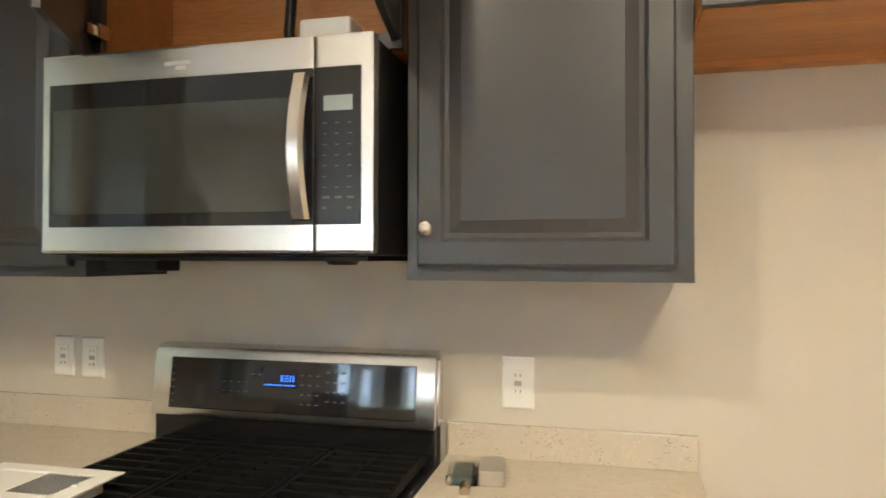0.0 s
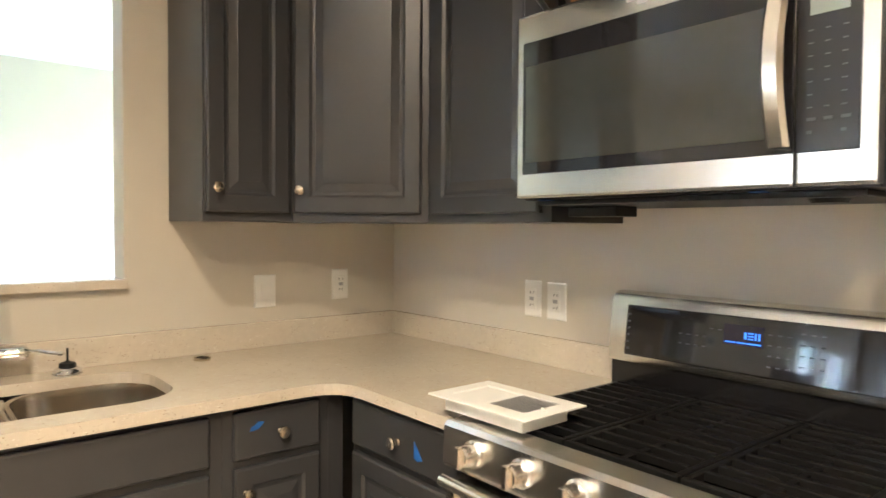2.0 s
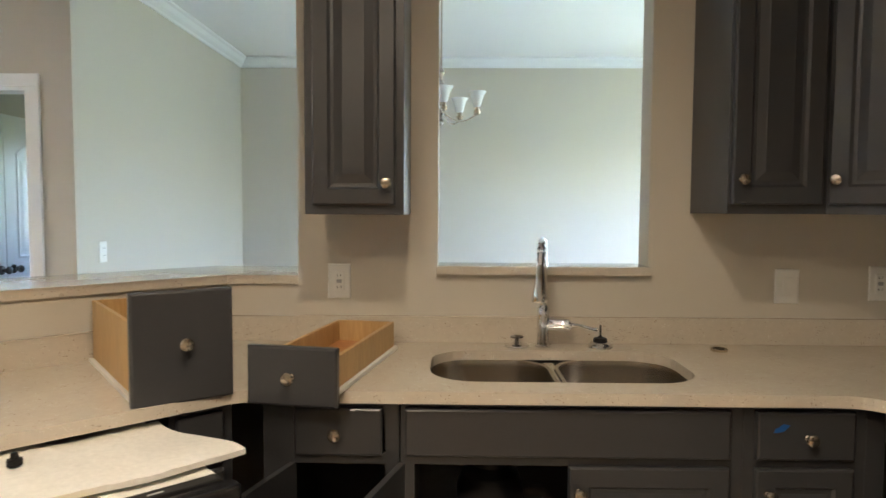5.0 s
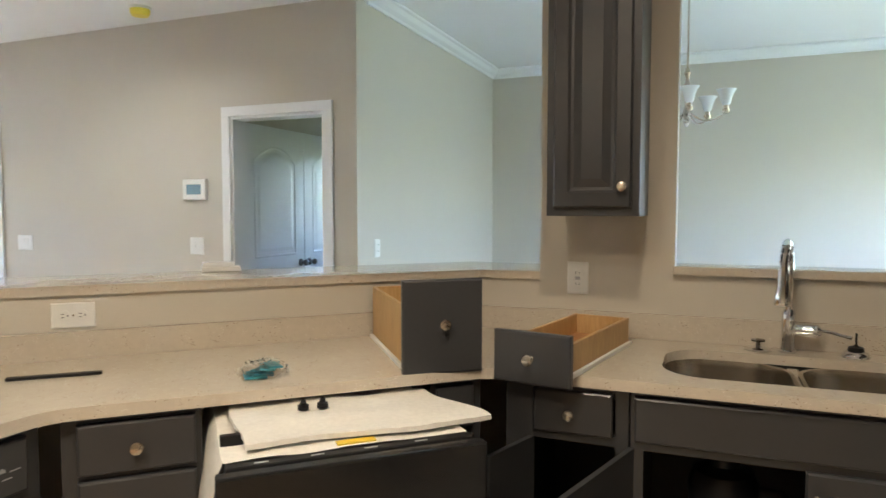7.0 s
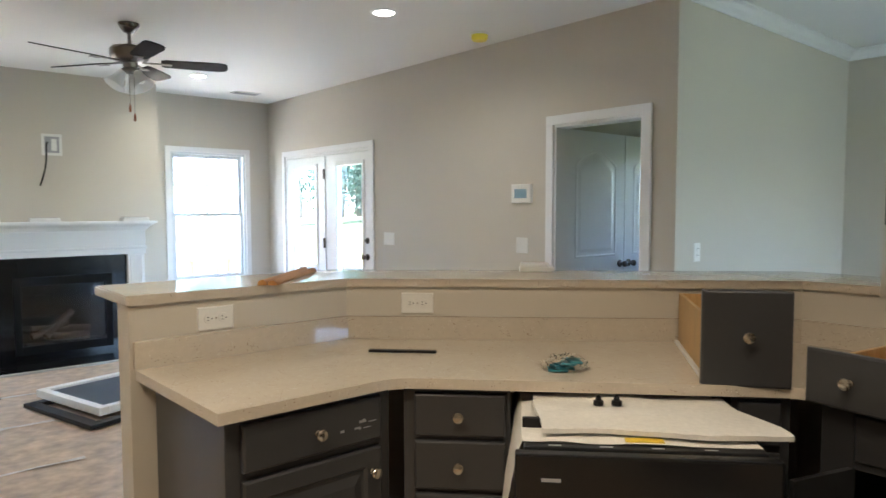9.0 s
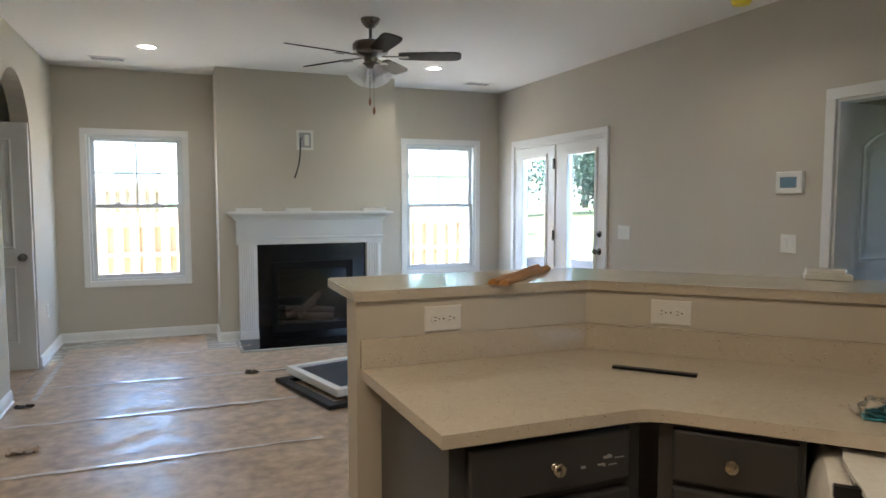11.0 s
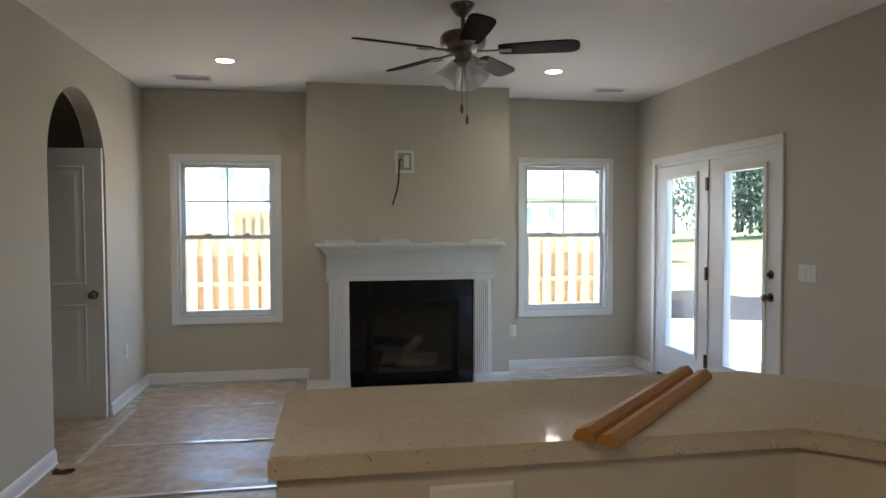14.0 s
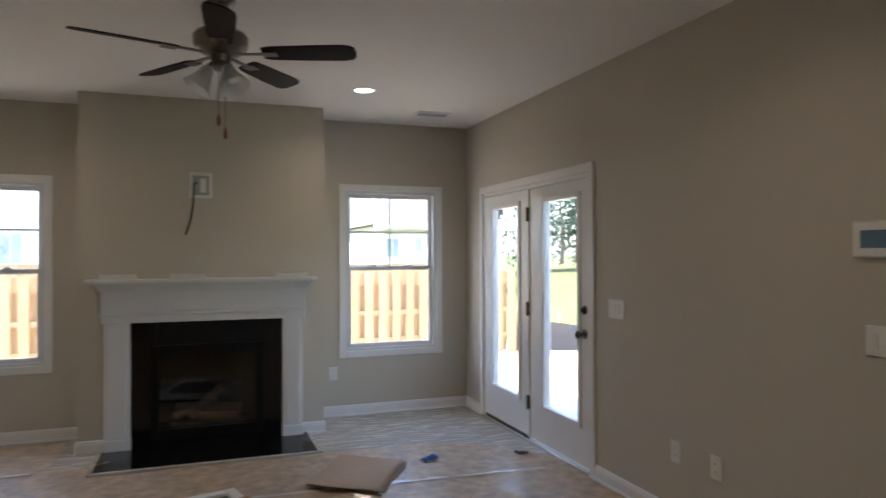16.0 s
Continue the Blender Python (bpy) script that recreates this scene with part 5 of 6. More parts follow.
wall_plate("outlet", "white low outlet between chimney and window", pose(0.14, Y_B, 0.389, 0, 0, 180), 0.072, 0.118, "duplex", "outlet")
wall_plate("outlet", "white low outlet past the archway", pose(X_L, -8.55, 0.42, 0, 0, -90), 0.072, 0.118, "duplex", "outlet")
wall_plate("outlet", "white plate on the dining room wall", pose(-1.42, Y_END, 1.13, 0, 0, 180), 0.074, 0.118, "duplex", "outlet")

th = thing("thermostat", "white wall thermostat with a grey screen", "thermostat", pose(X_R, -4.942, 1.52, 0, 0, 90))
part("housing", rings_panel(B(), 0.2, 0.14, [(0, 0), (0, -0.02), (0.006, -0.027), (0.035, -0.027), (0.037, -0.025)], pose(-0.1, 0, -0.07)), M_PLASTIC, th)
part("screen", bbox(-0.065, 0.06, -0.0262, -0.025, -0.04, 0.04), mat("blue_grey_screen", (0.11, 0.19, 0.27), 0.2, var=0.06, bump=0), th, "blue grey screen")

tv = thing("media_box", "recessed white media outlet box above the mantel", "outlet box", pose(1.262, YC, 2.01, 0, 0, 180))
bm = B()
for a in ((-0.085, -0.06, -0.1, 0.1), (0.06, 0.085, -0.1, 0.1), (-0.06, 0.06, 0.075, 0.1), (-0.06, 0.06, -0.1, -0.075)):
    box(bm, a[0], a[1], -0.008, 0, a[2], a[3], 0.002)
part("bezel", bm, M_PLASTIC, tv)
# The recess is a flat plate; its grey stands for the shade inside.
part("recess", bbox(-0.06, 0.06, -0.003, 0, -0.075, 0.075), M_GREY, tv, "grey plate painted as the recess's shade")
part("socket", bbox(-0.005, 0.04, -0.007, -0.003, -0.055, 0.055, 0.002), M_PLASTIC, tv)
part("cable", tube(B(), [(-0.035, -0.006, 0.02), (-0.05, -0.03, 0.0), (-0.052, -0.035, -0.07), (-0.056, -0.035, -0.15), (-0.068, -0.032, -0.24), (-0.09, -0.03, -0.32), (-0.112, -0.03, -0.385)], 0.007, 8), M_BLACK, tv, "loose black cable", True)


def ceiling_vent(x, y, w, d, rz):
    v = thing("ceiling_vent", "white ceiling air vent, slats greyed for shade", "vent", pose(x, y, CEIL, 0, 0, rz), "ceiling vents")
    bm = B()
    for a in ((-w, w, -d, -d + 0.02), (-w, w, d - 0.02, d), (-w, -w + 0.02, -d + 0.02, d - 0.02), (w - 0.02, w, -d + 0.02, d - 0.02)):
        box(bm, a[0], a[1], a[2], a[3], -0.008, 0, 0.002)
    part("frame", bm, M_TRIM, v)
    # Dark backing and grey slats carry the shade of the duct opening.
    part("backing", bbox(-w + 0.02, w - 0.02, -d + 0.02, d - 0.02, -0.001, 0), M_DARK, v)
    n = 6
    for k in range(n):
        yy = -d + 0.026 + (2 * d - 0.052) * k / (n - 1)
        part("slat", box(B(), -w + 0.02, w - 0.02, -0.007, 0.007, -0.001, 0.001, 0, pose(0, yy, -0.006, 35)), M_GREY, v)
    return v


ceiling_vent(3.038, -8.62, 0.15, 0.075, 0)
ceiling_vent(-0.628, -8.602, 0.15, 0.075, 0)
sm = thing("smoke_detector", "smoke detector under a bright yellow dust cap", "smoke detector", pose(-0.86, -5.1, CEIL))
part("base", lathe(B(), [(0, 0), (0.07, 0), (0.07, -0.012), (0.06, -0.016)], 28), M_PLASTIC, sm, "", True)
part("dust_cap", lathe(B(), [(0.062, -0.014), (0.06, -0.04), (0.05, -0.055), (0.02, -0.058), (0, -0.058)], 28), M_YCAP, sm, "yellow plastic dust cap", True)


# ---- ceiling fan ----
fan = thing("ceiling_fan", "five-bladed ceiling fan in brushed nickel with three glass shades", "ceiling fan", pose(1.165, -6.467, CEIL) @ Matrix.Diagonal((1, 1, 1.1, 1)))
part("canopy", lathe(B(), [(0.07, 0), (0.07, -0.012), (0.055, -0.035), (0.035, -0.055), (0.02, -0.062), (0, -0.062)], 28), M_BRONZE, fan, "", True)
part("downrod", cyl(B(), (0, 0, -0.06), (0, 0, -0.135), 0.012, seg=14), M_BRONZE, fan, "", True)
part("motor_housing", lathe(B(), [(0.014, -0.125), (0.035, -0.13), (0.06, -0.14), (0.115, -0.15), (0.128, -0.165), (0.128, -0.2), (0.118, -0.22), (0.09, -0.235), (0.05, -0.245), (0.045, -0.275), (0.06, -0.285), (0.06, -0.3), (0.03, -0.31), (0, -0.31)], 36), M_BRONZE, fan, "", True)
for k in range(5):
    a = radians(16 + 72 * k)
    R = Matrix.Rotation(a, 4, "Z")
    bm = B()
    ws = [(0.2, 0.045), (0.23, 0.056), (0.3, 0.06), (0.45, 0.066), (0.58, 0.068), (0.62, 0.06), (0.64, 0.04), (0.645, 0.0)]
    pts = [(r, w) for r, w in ws] + [(r, -w) for r, w in ws[-2::-1]]
    tl = Matrix.Translation((0, 0, -0.235)) @ Matrix.Rotation(radians(-12), 4, "X")
    lo = [bm.verts.new(R @ tl @ Vector((r, w, -0.003))) for r, w in pts]
    hi = [bm.verts.new(R @ tl @ Vector((r, w, 0.003))) for r, w in pts]
    bm.faces.new(lo[::-1])
    bm.faces.new(hi)
    for i in range(len(pts)):
        j = (i + 1) % len(pts)
        bm.faces.new((lo[i], lo[j], hi[j], hi[i]))
    bl = part("blade", bm, M_BLADE, fan, "dark wood-grain blade")
    bm = B()
    box(bm, 0.08, 0.24, -0.014, 0.014, -0.242, -0.236, 0.002, R)
    box(bm, 0.2, 0.27, -0.035, 0.035, -0.244, -0.24, 0.002, R @ Matrix.Translation((0, 0, 0)))
    part("blade_arm", bm, M_BRONZE, bl)
for k in range(3):
    a = radians(90 + 35 + 120 * k)
    mm = Matrix.Translation((0.05 * math.cos(a), 0.05 * math.sin(a), -0.3)) @ Matrix.Rotation(a, 4, "Z") @ Matrix.Rotation(radians(-32), 4, "Y")
    sh = part("glass_shade", lathe(B(), [(0.02, 0.0), (0.028, -0.01), (0.035, -0.04), (0.05, -0.075), (0.066, -0.105), (0.071, -0.112), (0.067, -0.108), (0.046, -0.072), (0.031, -0.04), (0.024, -0.012)], 24, mm), M_FROST, fan, "clear ribbed glass bell shade", True)
    part("bulb", lathe(B(), [(0, -0.085), (0.018, -0.078), (0.024, -0.06), (0.018, -0.035), (0.012, -0.015), (0, -0.012)], 16, mm), M_MILK, sh, "unlit bulb", True)
for x, z in ((0.01, -0.5), (-0.02, -0.555)):
    pc = part("pull_chain", cyl(B(), (x, 0.01, -0.3), (x, 0.01, z), 0.0016, seg=6), M_BRONZE, fan, "fine pull chain")
    part("fob", lathe(B(), [(0, 0.0), (0.004, -0.003), (0.009, -0.022), (0.008, -0.045), (0, -0.055)], 12, pose(x, 0.01, z)), wood("fob_wood" if x > 0 else "fob_wood_b", (0.28, 0.09, 0.03), (0.2, 0.06, 0.02)), pc, "reddish wooden fob", True)


# ---- fireplace ----
fp = thing("fireplace", "white mantel fireplace with black slate and gas logs", "fireplace", pose(0, YC, 0))
Yf = 0.08
for x0, x1 in ((0.49, 0.647), (1.76, 1.935)):
    leg = part("pilaster", bbox(x0, x1, 0.001, Yf, 0.02, 1.03, 0.003), M_TRIM, fp, "white fluted pilaster")
    for k in range(6):
        x = x0 + 0.022 + (x1 - x0 - 0.044) * (k + 0.5) / 6
        part("reed", cyl(B(), (x, Yf, 0.12), (x, Yf, 0.95), 0.0085, seg=10), M_TRIM, leg, "", True)
    part("plinth", bbox(x0 - 0.004, x1 + 0.004, 0.001, Yf + 0.008, 0.02, 0.1, 0.003), M_TRIM, leg)
part("frieze", bbox(0.475, 1.955, 0.001, Yf + 0.004, 0.962, 1.215, 0.003), M_TRIM, fp, "white frieze board")
part("bead_molding", bbox(0.468, 1.962, 0.001, Yf + 0.02, 1.015, 1.04, 0.009), M_TRIM, fp)
bm = B()
prof = [(0.0, 1.2), (0.09, 1.2), (0.1, 1.215), (0.115, 1.235), (0.15, 1.258), (0.155, 1.268), (0.0, 1.268)]
loops = []
for u, w in prof[1:-1]:
    e = u - 0.08
    loops.append([bm.verts.new(v) for v in ((0.475 - e, 0.0, w), (0.475 - e, u, w), (1.955 + e, u, w), (1.955 + e, 0.0, w))])
for a, b in zip(loops, loops[1:]):
    for i in range(3):
        bm.faces.new((a[i], a[i + 1], b[i + 1], b[i]))
bm.faces.new(loops[0])
bm.faces.new(loops[-1])
part("cove_molding", bm, M_TRIM, fp)
part("mantel_shelf", bbox(0.385, 2.045, 0.001, 0.19, 1.268, 1.29, 0.004), M_TRIM, fp, "white mantel shelf")
for a in ((0.647, 0.829, 0.02, 0.962), (1.581, 1.76, 0.02, 0.962), (0.83, 1.58, 0.74, 0.962), (0.83, 1.58, 0.02, 0.06)):
    part("slate_slab", bbox(a[0], a[1], 0.001, 0.022, a[2], a[3], 0.001), M_SLATE, fp, "polished black slate")
bm = B()
for a in ((0.79, 0.85, 0.06, 0.78), (1.56, 1.62, 0.06, 0.78), (0.85, 1.56, 0.70, 0.78), (0.85, 1.56, 0.06, 0.14)):
    box(bm, a[0], a[1], 0.022, 0.04, a[2], a[3], 0.003)
part("insert_frame", bm, M_SOOT, fp, "matt black metal insert frame")
bm = B()
for k in range(4):
    box(bm, 0.87, 1.54, 0.024, 0.032, 0.715 + k * 0.014, 0.721 + k * 0.014)
part("louver", bm, M_SOOT, fp)
bm = B()
box(bm, 0.75, 0.76, -0.4, 0.0, 0.1, 0.78)
box(bm, 1.65, 1.66, -0.4, 0.0, 0.1, 0.78)
box(bm, 0.75, 1.66, -0.42, -0.4, 0.1, 0.78)
box(bm, 0.75, 1.66, -0.4, 0.0, 0.08, 0.1)
box(bm, 0.75, 1.66, -0.4, 0.0, 0.78, 0.8)
part("firebox", bm, M_SOOT, fp, "dark firebox")
gl = part("fire_glass", bbox(0.85, 1.56, 0.012, 0.016, 0.14, 0.7), M_FIREG, fp, "clear fire glass")
gl.visible_shadow = False
random.seed(11)
for p, q, r in (((0.95, -0.2, 0.2), (1.45, -0.24, 0.24), 0.05), ((0.98, -0.1, 0.16), (1.3, -0.12, 0.19), 0.04), ((1.35, -0.12, 0.18), (1.1, -0.22, 0.4), 0.038), ((1.15, -0.2, 0.3), (1.47, -0.1, 0.2), 0.034)):
    pts = [Vector(p).lerp(Vector(q), k / 6) + Vector((0, 0, 0.012 * random.random())) for k in range(7)]
    part("log", tube(B(), pts, r, 12, r * 0.85), M_LOG, fp, "ceramic gas log", True)
bm = B()
for k in range(60):
    x, y, s = 0.92 + 0.55 * random.random(), -0.06 - 0.2 * random.random(), 0.008 + 0.014 * random.random()
    box(bm, -s, s, -s, s, 0, s, 0, pose(x, y, 0.1, 0, 0, random.random() * 90))
part("embers", bm, M_EMBER, fp, "grey ember chips")
part("burner_tray", bbox(0.9, 1.5, -0.28, -0.02, 0.1, 0.115, 0.004), M_BLACK, fp)
hearth = thing("hearth", "black slate hearth slab edged in pale wood", "hearth", pose(0, 0, 0))
part("slate_slab", bbox(0.45, 1.945, -8.668, -8.1, 0.0, 0.02, 0.002), M_SLATE, hearth)
for a in ((0.42, 1.975, -8.1, -8.065), (0.42, 0.45, -8.6, -8.1), (1.945, 1.975, -8.6, -8.1)):
    part("edge_trim", bbox(a[0], a[1], a[2], a[3], 0.0, 0.022, 0.004), M_PLANK, hearth, "pale grey edge trim")


def stacked_register(x, rz):
    r = thing("mantel_register", "white vent grilles stacked on the mantel shelf", "register", pose(x, YC + 0.1, 1.29, 0, 0, rz), "vent grilles on the mantel")
    for k in range(3):
        g = part("grille", bbox(-0.13 + 0.006 * k, 0.13 - 0.005 * k, -0.06, 0.06, 0.013 * k, 0.013 * k + 0.01, 0.003), M_PLASTIC, r)
    bm = B()
    for k in range(12):
        box(bm, -0.1 + k * 0.017, -0.094 + k * 0.017, -0.04, 0.04, 0.036, 0.039)
    part("louver", bm, M_GREY, r)


for x, rz in ((1.835, 4), (1.357, -3), (0.58, 5)):
    stacked_register(x, rz)


# ---- floor covering ----
def near(y):
    return noise.noise(Vector((y * 3.1, 7.7, 0)))


def paper_sheet(name, x0, x1, y0, y1, nx, ny, h=0.006, edge=None):
    """A sheet of floor paper; edge(x) gives a torn far edge in place of y0."""
    def f(u, v):
        x = x0 + (x1 - x0) * u
        ya = edge(x) if edge else y0
        y = ya + (y1 - ya) * v
        e = 0.012 * noise.noise(Vector((x * 5, y * 5, 3))) if v in (0, 1) or u in (0, 1) else 0
        z = h + 0.005 * noise.noise(Vector((x * 3.2, y * 3.2, 0))) + 0.0025 * noise.noise(Vector((x * 11, y * 11, 5)))
        return (x + e, y + e, max(0.0015, z))
    ob = part(name, grid_sheet(B(), nx, ny, f), M_PAPER, None, "", True)
    return tagged(ob, "wrinkled brown protective floor paper", "floor paper", "floor paper sheets")


def torn_far(x):
    """The far edge of the paper, curving away from the french doors."""
    k = max(0.0, min(1.0, (-0.45 - x) / 0.65))
    return -8.055 + 0.6 * k ** 1.5 + 0.03 * noise.noise(Vector((x * 6, 2, 0)))


def torn_corner(x):
    return -9.05 if x < 2.9 else -8.78 + 0.03 * noise.noise(Vector((x * 7, 4, 0)))


seams = [-8.36, -7.37, -6.5, -5.63, -4.75, -3.87]
for k in range(5):
    x0 = X_R + 0.03
    if k == 0:
        paper_sheet("floor_paper", -1.1, X_L - 0.004, -8.055, seams[1] + 0.02, 130, 16, edge=torn_far)
        paper_sheet("floor_paper", 2.25, X_L - 0.12, -9.06, -7.9, 60, 26, 0.004, torn_corner)
        paper_sheet("floor_paper", 1.96, X_L - 0.06, -8.3, -7.9, 40, 10, 0.008)
    else:
        paper_sheet("floor_paper", x0, X_L - 0.004, seams[k] - 0.02, seams[k + 1] + 0.02, 110, 20, 0.006 + 0.001 * (k % 2))
paper_sheet("floor_paper", 2.0, 4.9, -3.9, -0.7, 50, 50)
paper_sheet("floor_paper", X_L + 0.01, 4.9, -8.1, -6.9, 30, 26, 0.004)


def seam_tape(x0, x1, y, dy=0.0, w=0.035):
    def f(u, v):
        x = x0 + (x1 - x0) * u
        return (x, y + dy * u + (v - 0.5) * w * (1 + 0.5 * noise.noise(Vector((x * 4, y, 2)))), 0.0135 + 0.004 * noise.noise(Vector((x * 9, v * 3, y))))
    ob = part("seam_tape", grid_sheet(B(), 90, 3, f), M_TAPESEAM, None, "", True)
    return tagged(ob, "crinkled shiny tape along the floor paper seam", "tape", "seam tapes")


for k, (x0, x1) in enumerate(((0.3, 3.39), (1.7, 3.5), (1.7, 3.5), (1.0, 2.95), (1.0, 3.2))):
    seam_tape(x0, x1, seams[k + 1] + (0.1 if k == 0 else 0), -0.1 if k == 0 else 0.02)
seam_tape(-0.95, 0.25, -7.19, -0.08)
seam_tape(2.3, 3.0, -8.25, -0.02, 0.02)
ob = part("seam_tape", grid_sheet(B(), 2, 60, lambda u, v: (3.42 + u * 0.04 + 0.012 * noise.noise(Vector((v * 9, 1, 1))), -8.25 + v * 1.2, 0.014 + 0.003 * noise.noise(Vector((v * 20, u, 1))))), M_TAPESEAM, None, "", True)
tagged(ob, "crinkled shiny tape along the wall edge of the paper", "tape", "seam tapes")

# torn scraps at the seams
random.seed(21)


def scrap(name, label, x, y, s, material, seed):
    def f(u, v):
        k = 0.3 * noise.noise(Vector((u * 3 + seed, v * 3, seed)))
        return (x + (u - 0.5) * s * (1 + k), y + (v - 0.5) * s * 0.6 * (1 + k), 0.012 + s * 0.25 * abs(noise.noise(Vector((u * 4, v * 4 + seed, seed * 2)))))
    return tagged(part(name, grid_sheet(B(), 10, 8, f), material, None, "", True), label, "paper scrap", "torn scraps")


for k, (x, y, s) in enumerate(((3.47, -6.92, 0.12), (3.3, -6.0, 0.14), (1.95, -7.32, 0.1), (1.9, -8.3, 0.09), (-0.95, -7.55, 0.09))):
    scrap("paper_scrap", "dark torn scrap curling off the floor paper", x, y, s, M_DARK if k % 2 == 0 else M_PAPER, k + 1.5)

fold = thing("folded_paper", "folded brown kraft paper lying on the floor", "paper", pose(0.277, -7.45, 0.012, 0, 0, -32))
for k in range(3):
    part("layer", grid_sheet(B(), 14, 10, lambda u, v: (-0.235 + 0.47 * u + 0.012 * k, -0.31 + 0.62 * v, 0.004 + 0.012 * k + 0.012 * math.sin(v * 6 + k) * u * 0.8 + 0.02 * abs(u - 0.5) ** 2)), M_CARD, fold, "", True)
gv = thing("blue_gloves", "crumpled blue paper scraps on the floor", "scrap", pose(-0.263, -7.616, 0.012, 0, 0, 20))
part("crumple", grid_sheet(B(), 14, 8, lambda u, v: (-0.06 + 0.13 * u, -0.03 + 0.06 * v + 0.03 * noise.noise(Vector((u * 5, v, 2))), 0.002 + 0.05 * abs(noise.noise(Vector((u * 6, v * 5, 9)))))), M_TAPE, gv, "", True)

# fireplace doors still lying on the floor
fr = thing("fireplace_screen", "white framed dark fireplace screen lying on the floor paper", "screen", pose(1.275, -6.76, 0.045, 0, 0, 106))
bm = B()
for a in ((-0.42, 0.42, -0.33, -0.27), (-0.42, 0.42, 0.27, 0.33), (-0.42, -0.36, -0.27, 0.27), (0.36, 0.42, -0.27, 0.27)):
    box(bm, a[0], a[1], a[2], a[3], 0.0, 0.055, 0.006)
part("frame", bm, M_PLASTIC, fr, "white wrapped frame")
part("mesh_panel", bbox(-0.36, 0.36, -0.27, 0.27, 0.03, 0.036), mat("dark_mesh", (0.05, 0.055, 0.065), 0.35, grain=200, var=0.3, bump=0.4), fr, "dark mesh panel")
bk = thing("fireplace_door", "black metal fireplace frame under the white screen", "frame", pose(1.36, -6.62, 0.012, 0, 0, 106))
bm = B()
for a in ((-0.44, 0.44, -0.34, -0.26), (-0.44, 0.44, 0.26, 0.34), (-0.44, -0.36, -0.26, 0.26), (0.36, 0.44, -0.26, 0.26)):
    box(bm, a[0], a[1], a[2], a[3], 0.0, 0.03, 0.004)
part("frame", bm, M_BLACK, bk)


# ---- dining room ----
ch = thing("chandelier", "nickel chandelier with upturned white glass shades", "chandelier", pose(-1.34, -1.785, 0.255) @ Matrix.Scale(0.82, 4))
CH_TOP = (CEIL_D - 0.255) / 0.82
part("chain", cyl(B(), (0, 0, 2.25), (0, 0, CH_TOP), 0.006, seg=8), M_NICKEL, ch)
part("canopy", lathe(B(), [(0.065, CH_TOP), (0.06, CH_TOP - 0.02), (0.02, CH_TOP - 0.035), (0, CH_TOP - 0.035)], 24), M_NICKEL, ch, "", True)
part("column", lathe(B(), [(0, 2.3), (0.012, 2.29), (0.022, 2.26), (0.01, 2.23), (0.014, 2.2), (0.03, 2.17), (0.014, 2.12), (0.012, 2.04), (0.03, 2.01), (0.032, 1.99), (0.014, 1.965), (0.02, 1.945), (0.008, 1.92), (0, 1.915)], 20), M_NICKEL, ch, "", True)
for k in range(5):
    a = radians(5 + 72 * k)
    R = Matrix.Rotation(a, 4, "Z")
    pts = [R @ Vector((0.02 + 0.22 * u, 0, 2.0 - 0.055 * math.sin(math.pi * u * 0.95) + 0.0 * u)) for u in [i / 10 for i in range(11)]]
    arm = part("arm", tube(B(), pts, 0.006, 8), M_NICKEL, ch, "", True)
    e = R @ Vector((0.24, 0, 2.0))
    part("cup", lathe(B(), [(0, -0.02), (0.02, -0.015), (0.024, 0.01), (0.014, 0.015), (0.016, 0.04), (0, 0.042)], 16, Matrix.Translation(e)), M_NICKEL, arm, "", True)
    part("glass_shade", lathe(B(), [(0.018, 0.033), (0.027, 0.046), (0.035, 0.08), (0.047, 0.113), (0.061, 0.132), (0.059, 0.13), (0.044, 0.111), (0.032, 0.08), (0.024, 0.049)], 22, Matrix.Translation(e)), M_MILK, arm, "white glass bell shade", True)


# ---- outside ----
GZ = -0.35
ground = tagged(part("ground", grid_sheet(B(), 60, 60, lambda u, v: (-400 + 800 * u, -400 + 800 * v, GZ - 0.0)), M_GRASS), "green lawn running out to the distance", "ground", "", "structure")
tagged(part("patio", bbox(-4.6, -1.4, -9.6, -6.2, GZ, -0.06, 0.01), mat("pale_concrete", (0.42, 0.4, 0.36), 0.85, grain=30, var=0.08, patch=1.2, bump=0.3)), "pale concrete patio slab outside the french doors", "patio", "", "structure")
tagged(part("bare_soil", grid_sheet(B(), 20, 20, lambda u, v: (-9 + 20 * u, -15.2 + 5.5 * v, GZ + 0.01 + 0.02 * noise.noise(Vector((u * 8, v * 8, 0))))), M_SAND), "pale bare soil beside the house", "ground", "", "structure")


def fence(y, x0, x1, h, z0):
    f = thing("fence", "new pine shadowbox privacy fence", "fence", pose(0, y, z0))
    n = int((x1 - x0) / 0.245)
    me = None
    for k in range(n):
        x = x0 + k * 0.245
        for s, off in ((0.05, 0.0), (-0.05, 0.1225)):
            if me is None:
                me = part("board", bbox(0, 0.14, -0.009, 0.009, 0.03, h, 0.003), M_FENCE, f)
                bd = me
            else:
                bd = new("board", me.data)
                bd.parent = f
            bd.matrix_basis = pose(x + off, s, 0.02 * noise.noise(Vector((k * 1.7, s, 0))))
    for z in (0.3, h * 0.5, h - 0.25):
        part("rail", bbox(x0, x1, -0.03, 0.03, z, z + 0.085), M_FENCE, f)
    k = x0
    while k <= x1:
        part("post", bbox(k, k + 0.09, -0.035, 0.035, 0, h - 0.05), M_FENCE, f)
        k += 2.4
    return f


fence(-14.4, -4.2, 9.5, 1.52, GZ)
fence(-22.0, 2.9, 4.7, 2.2, GZ)
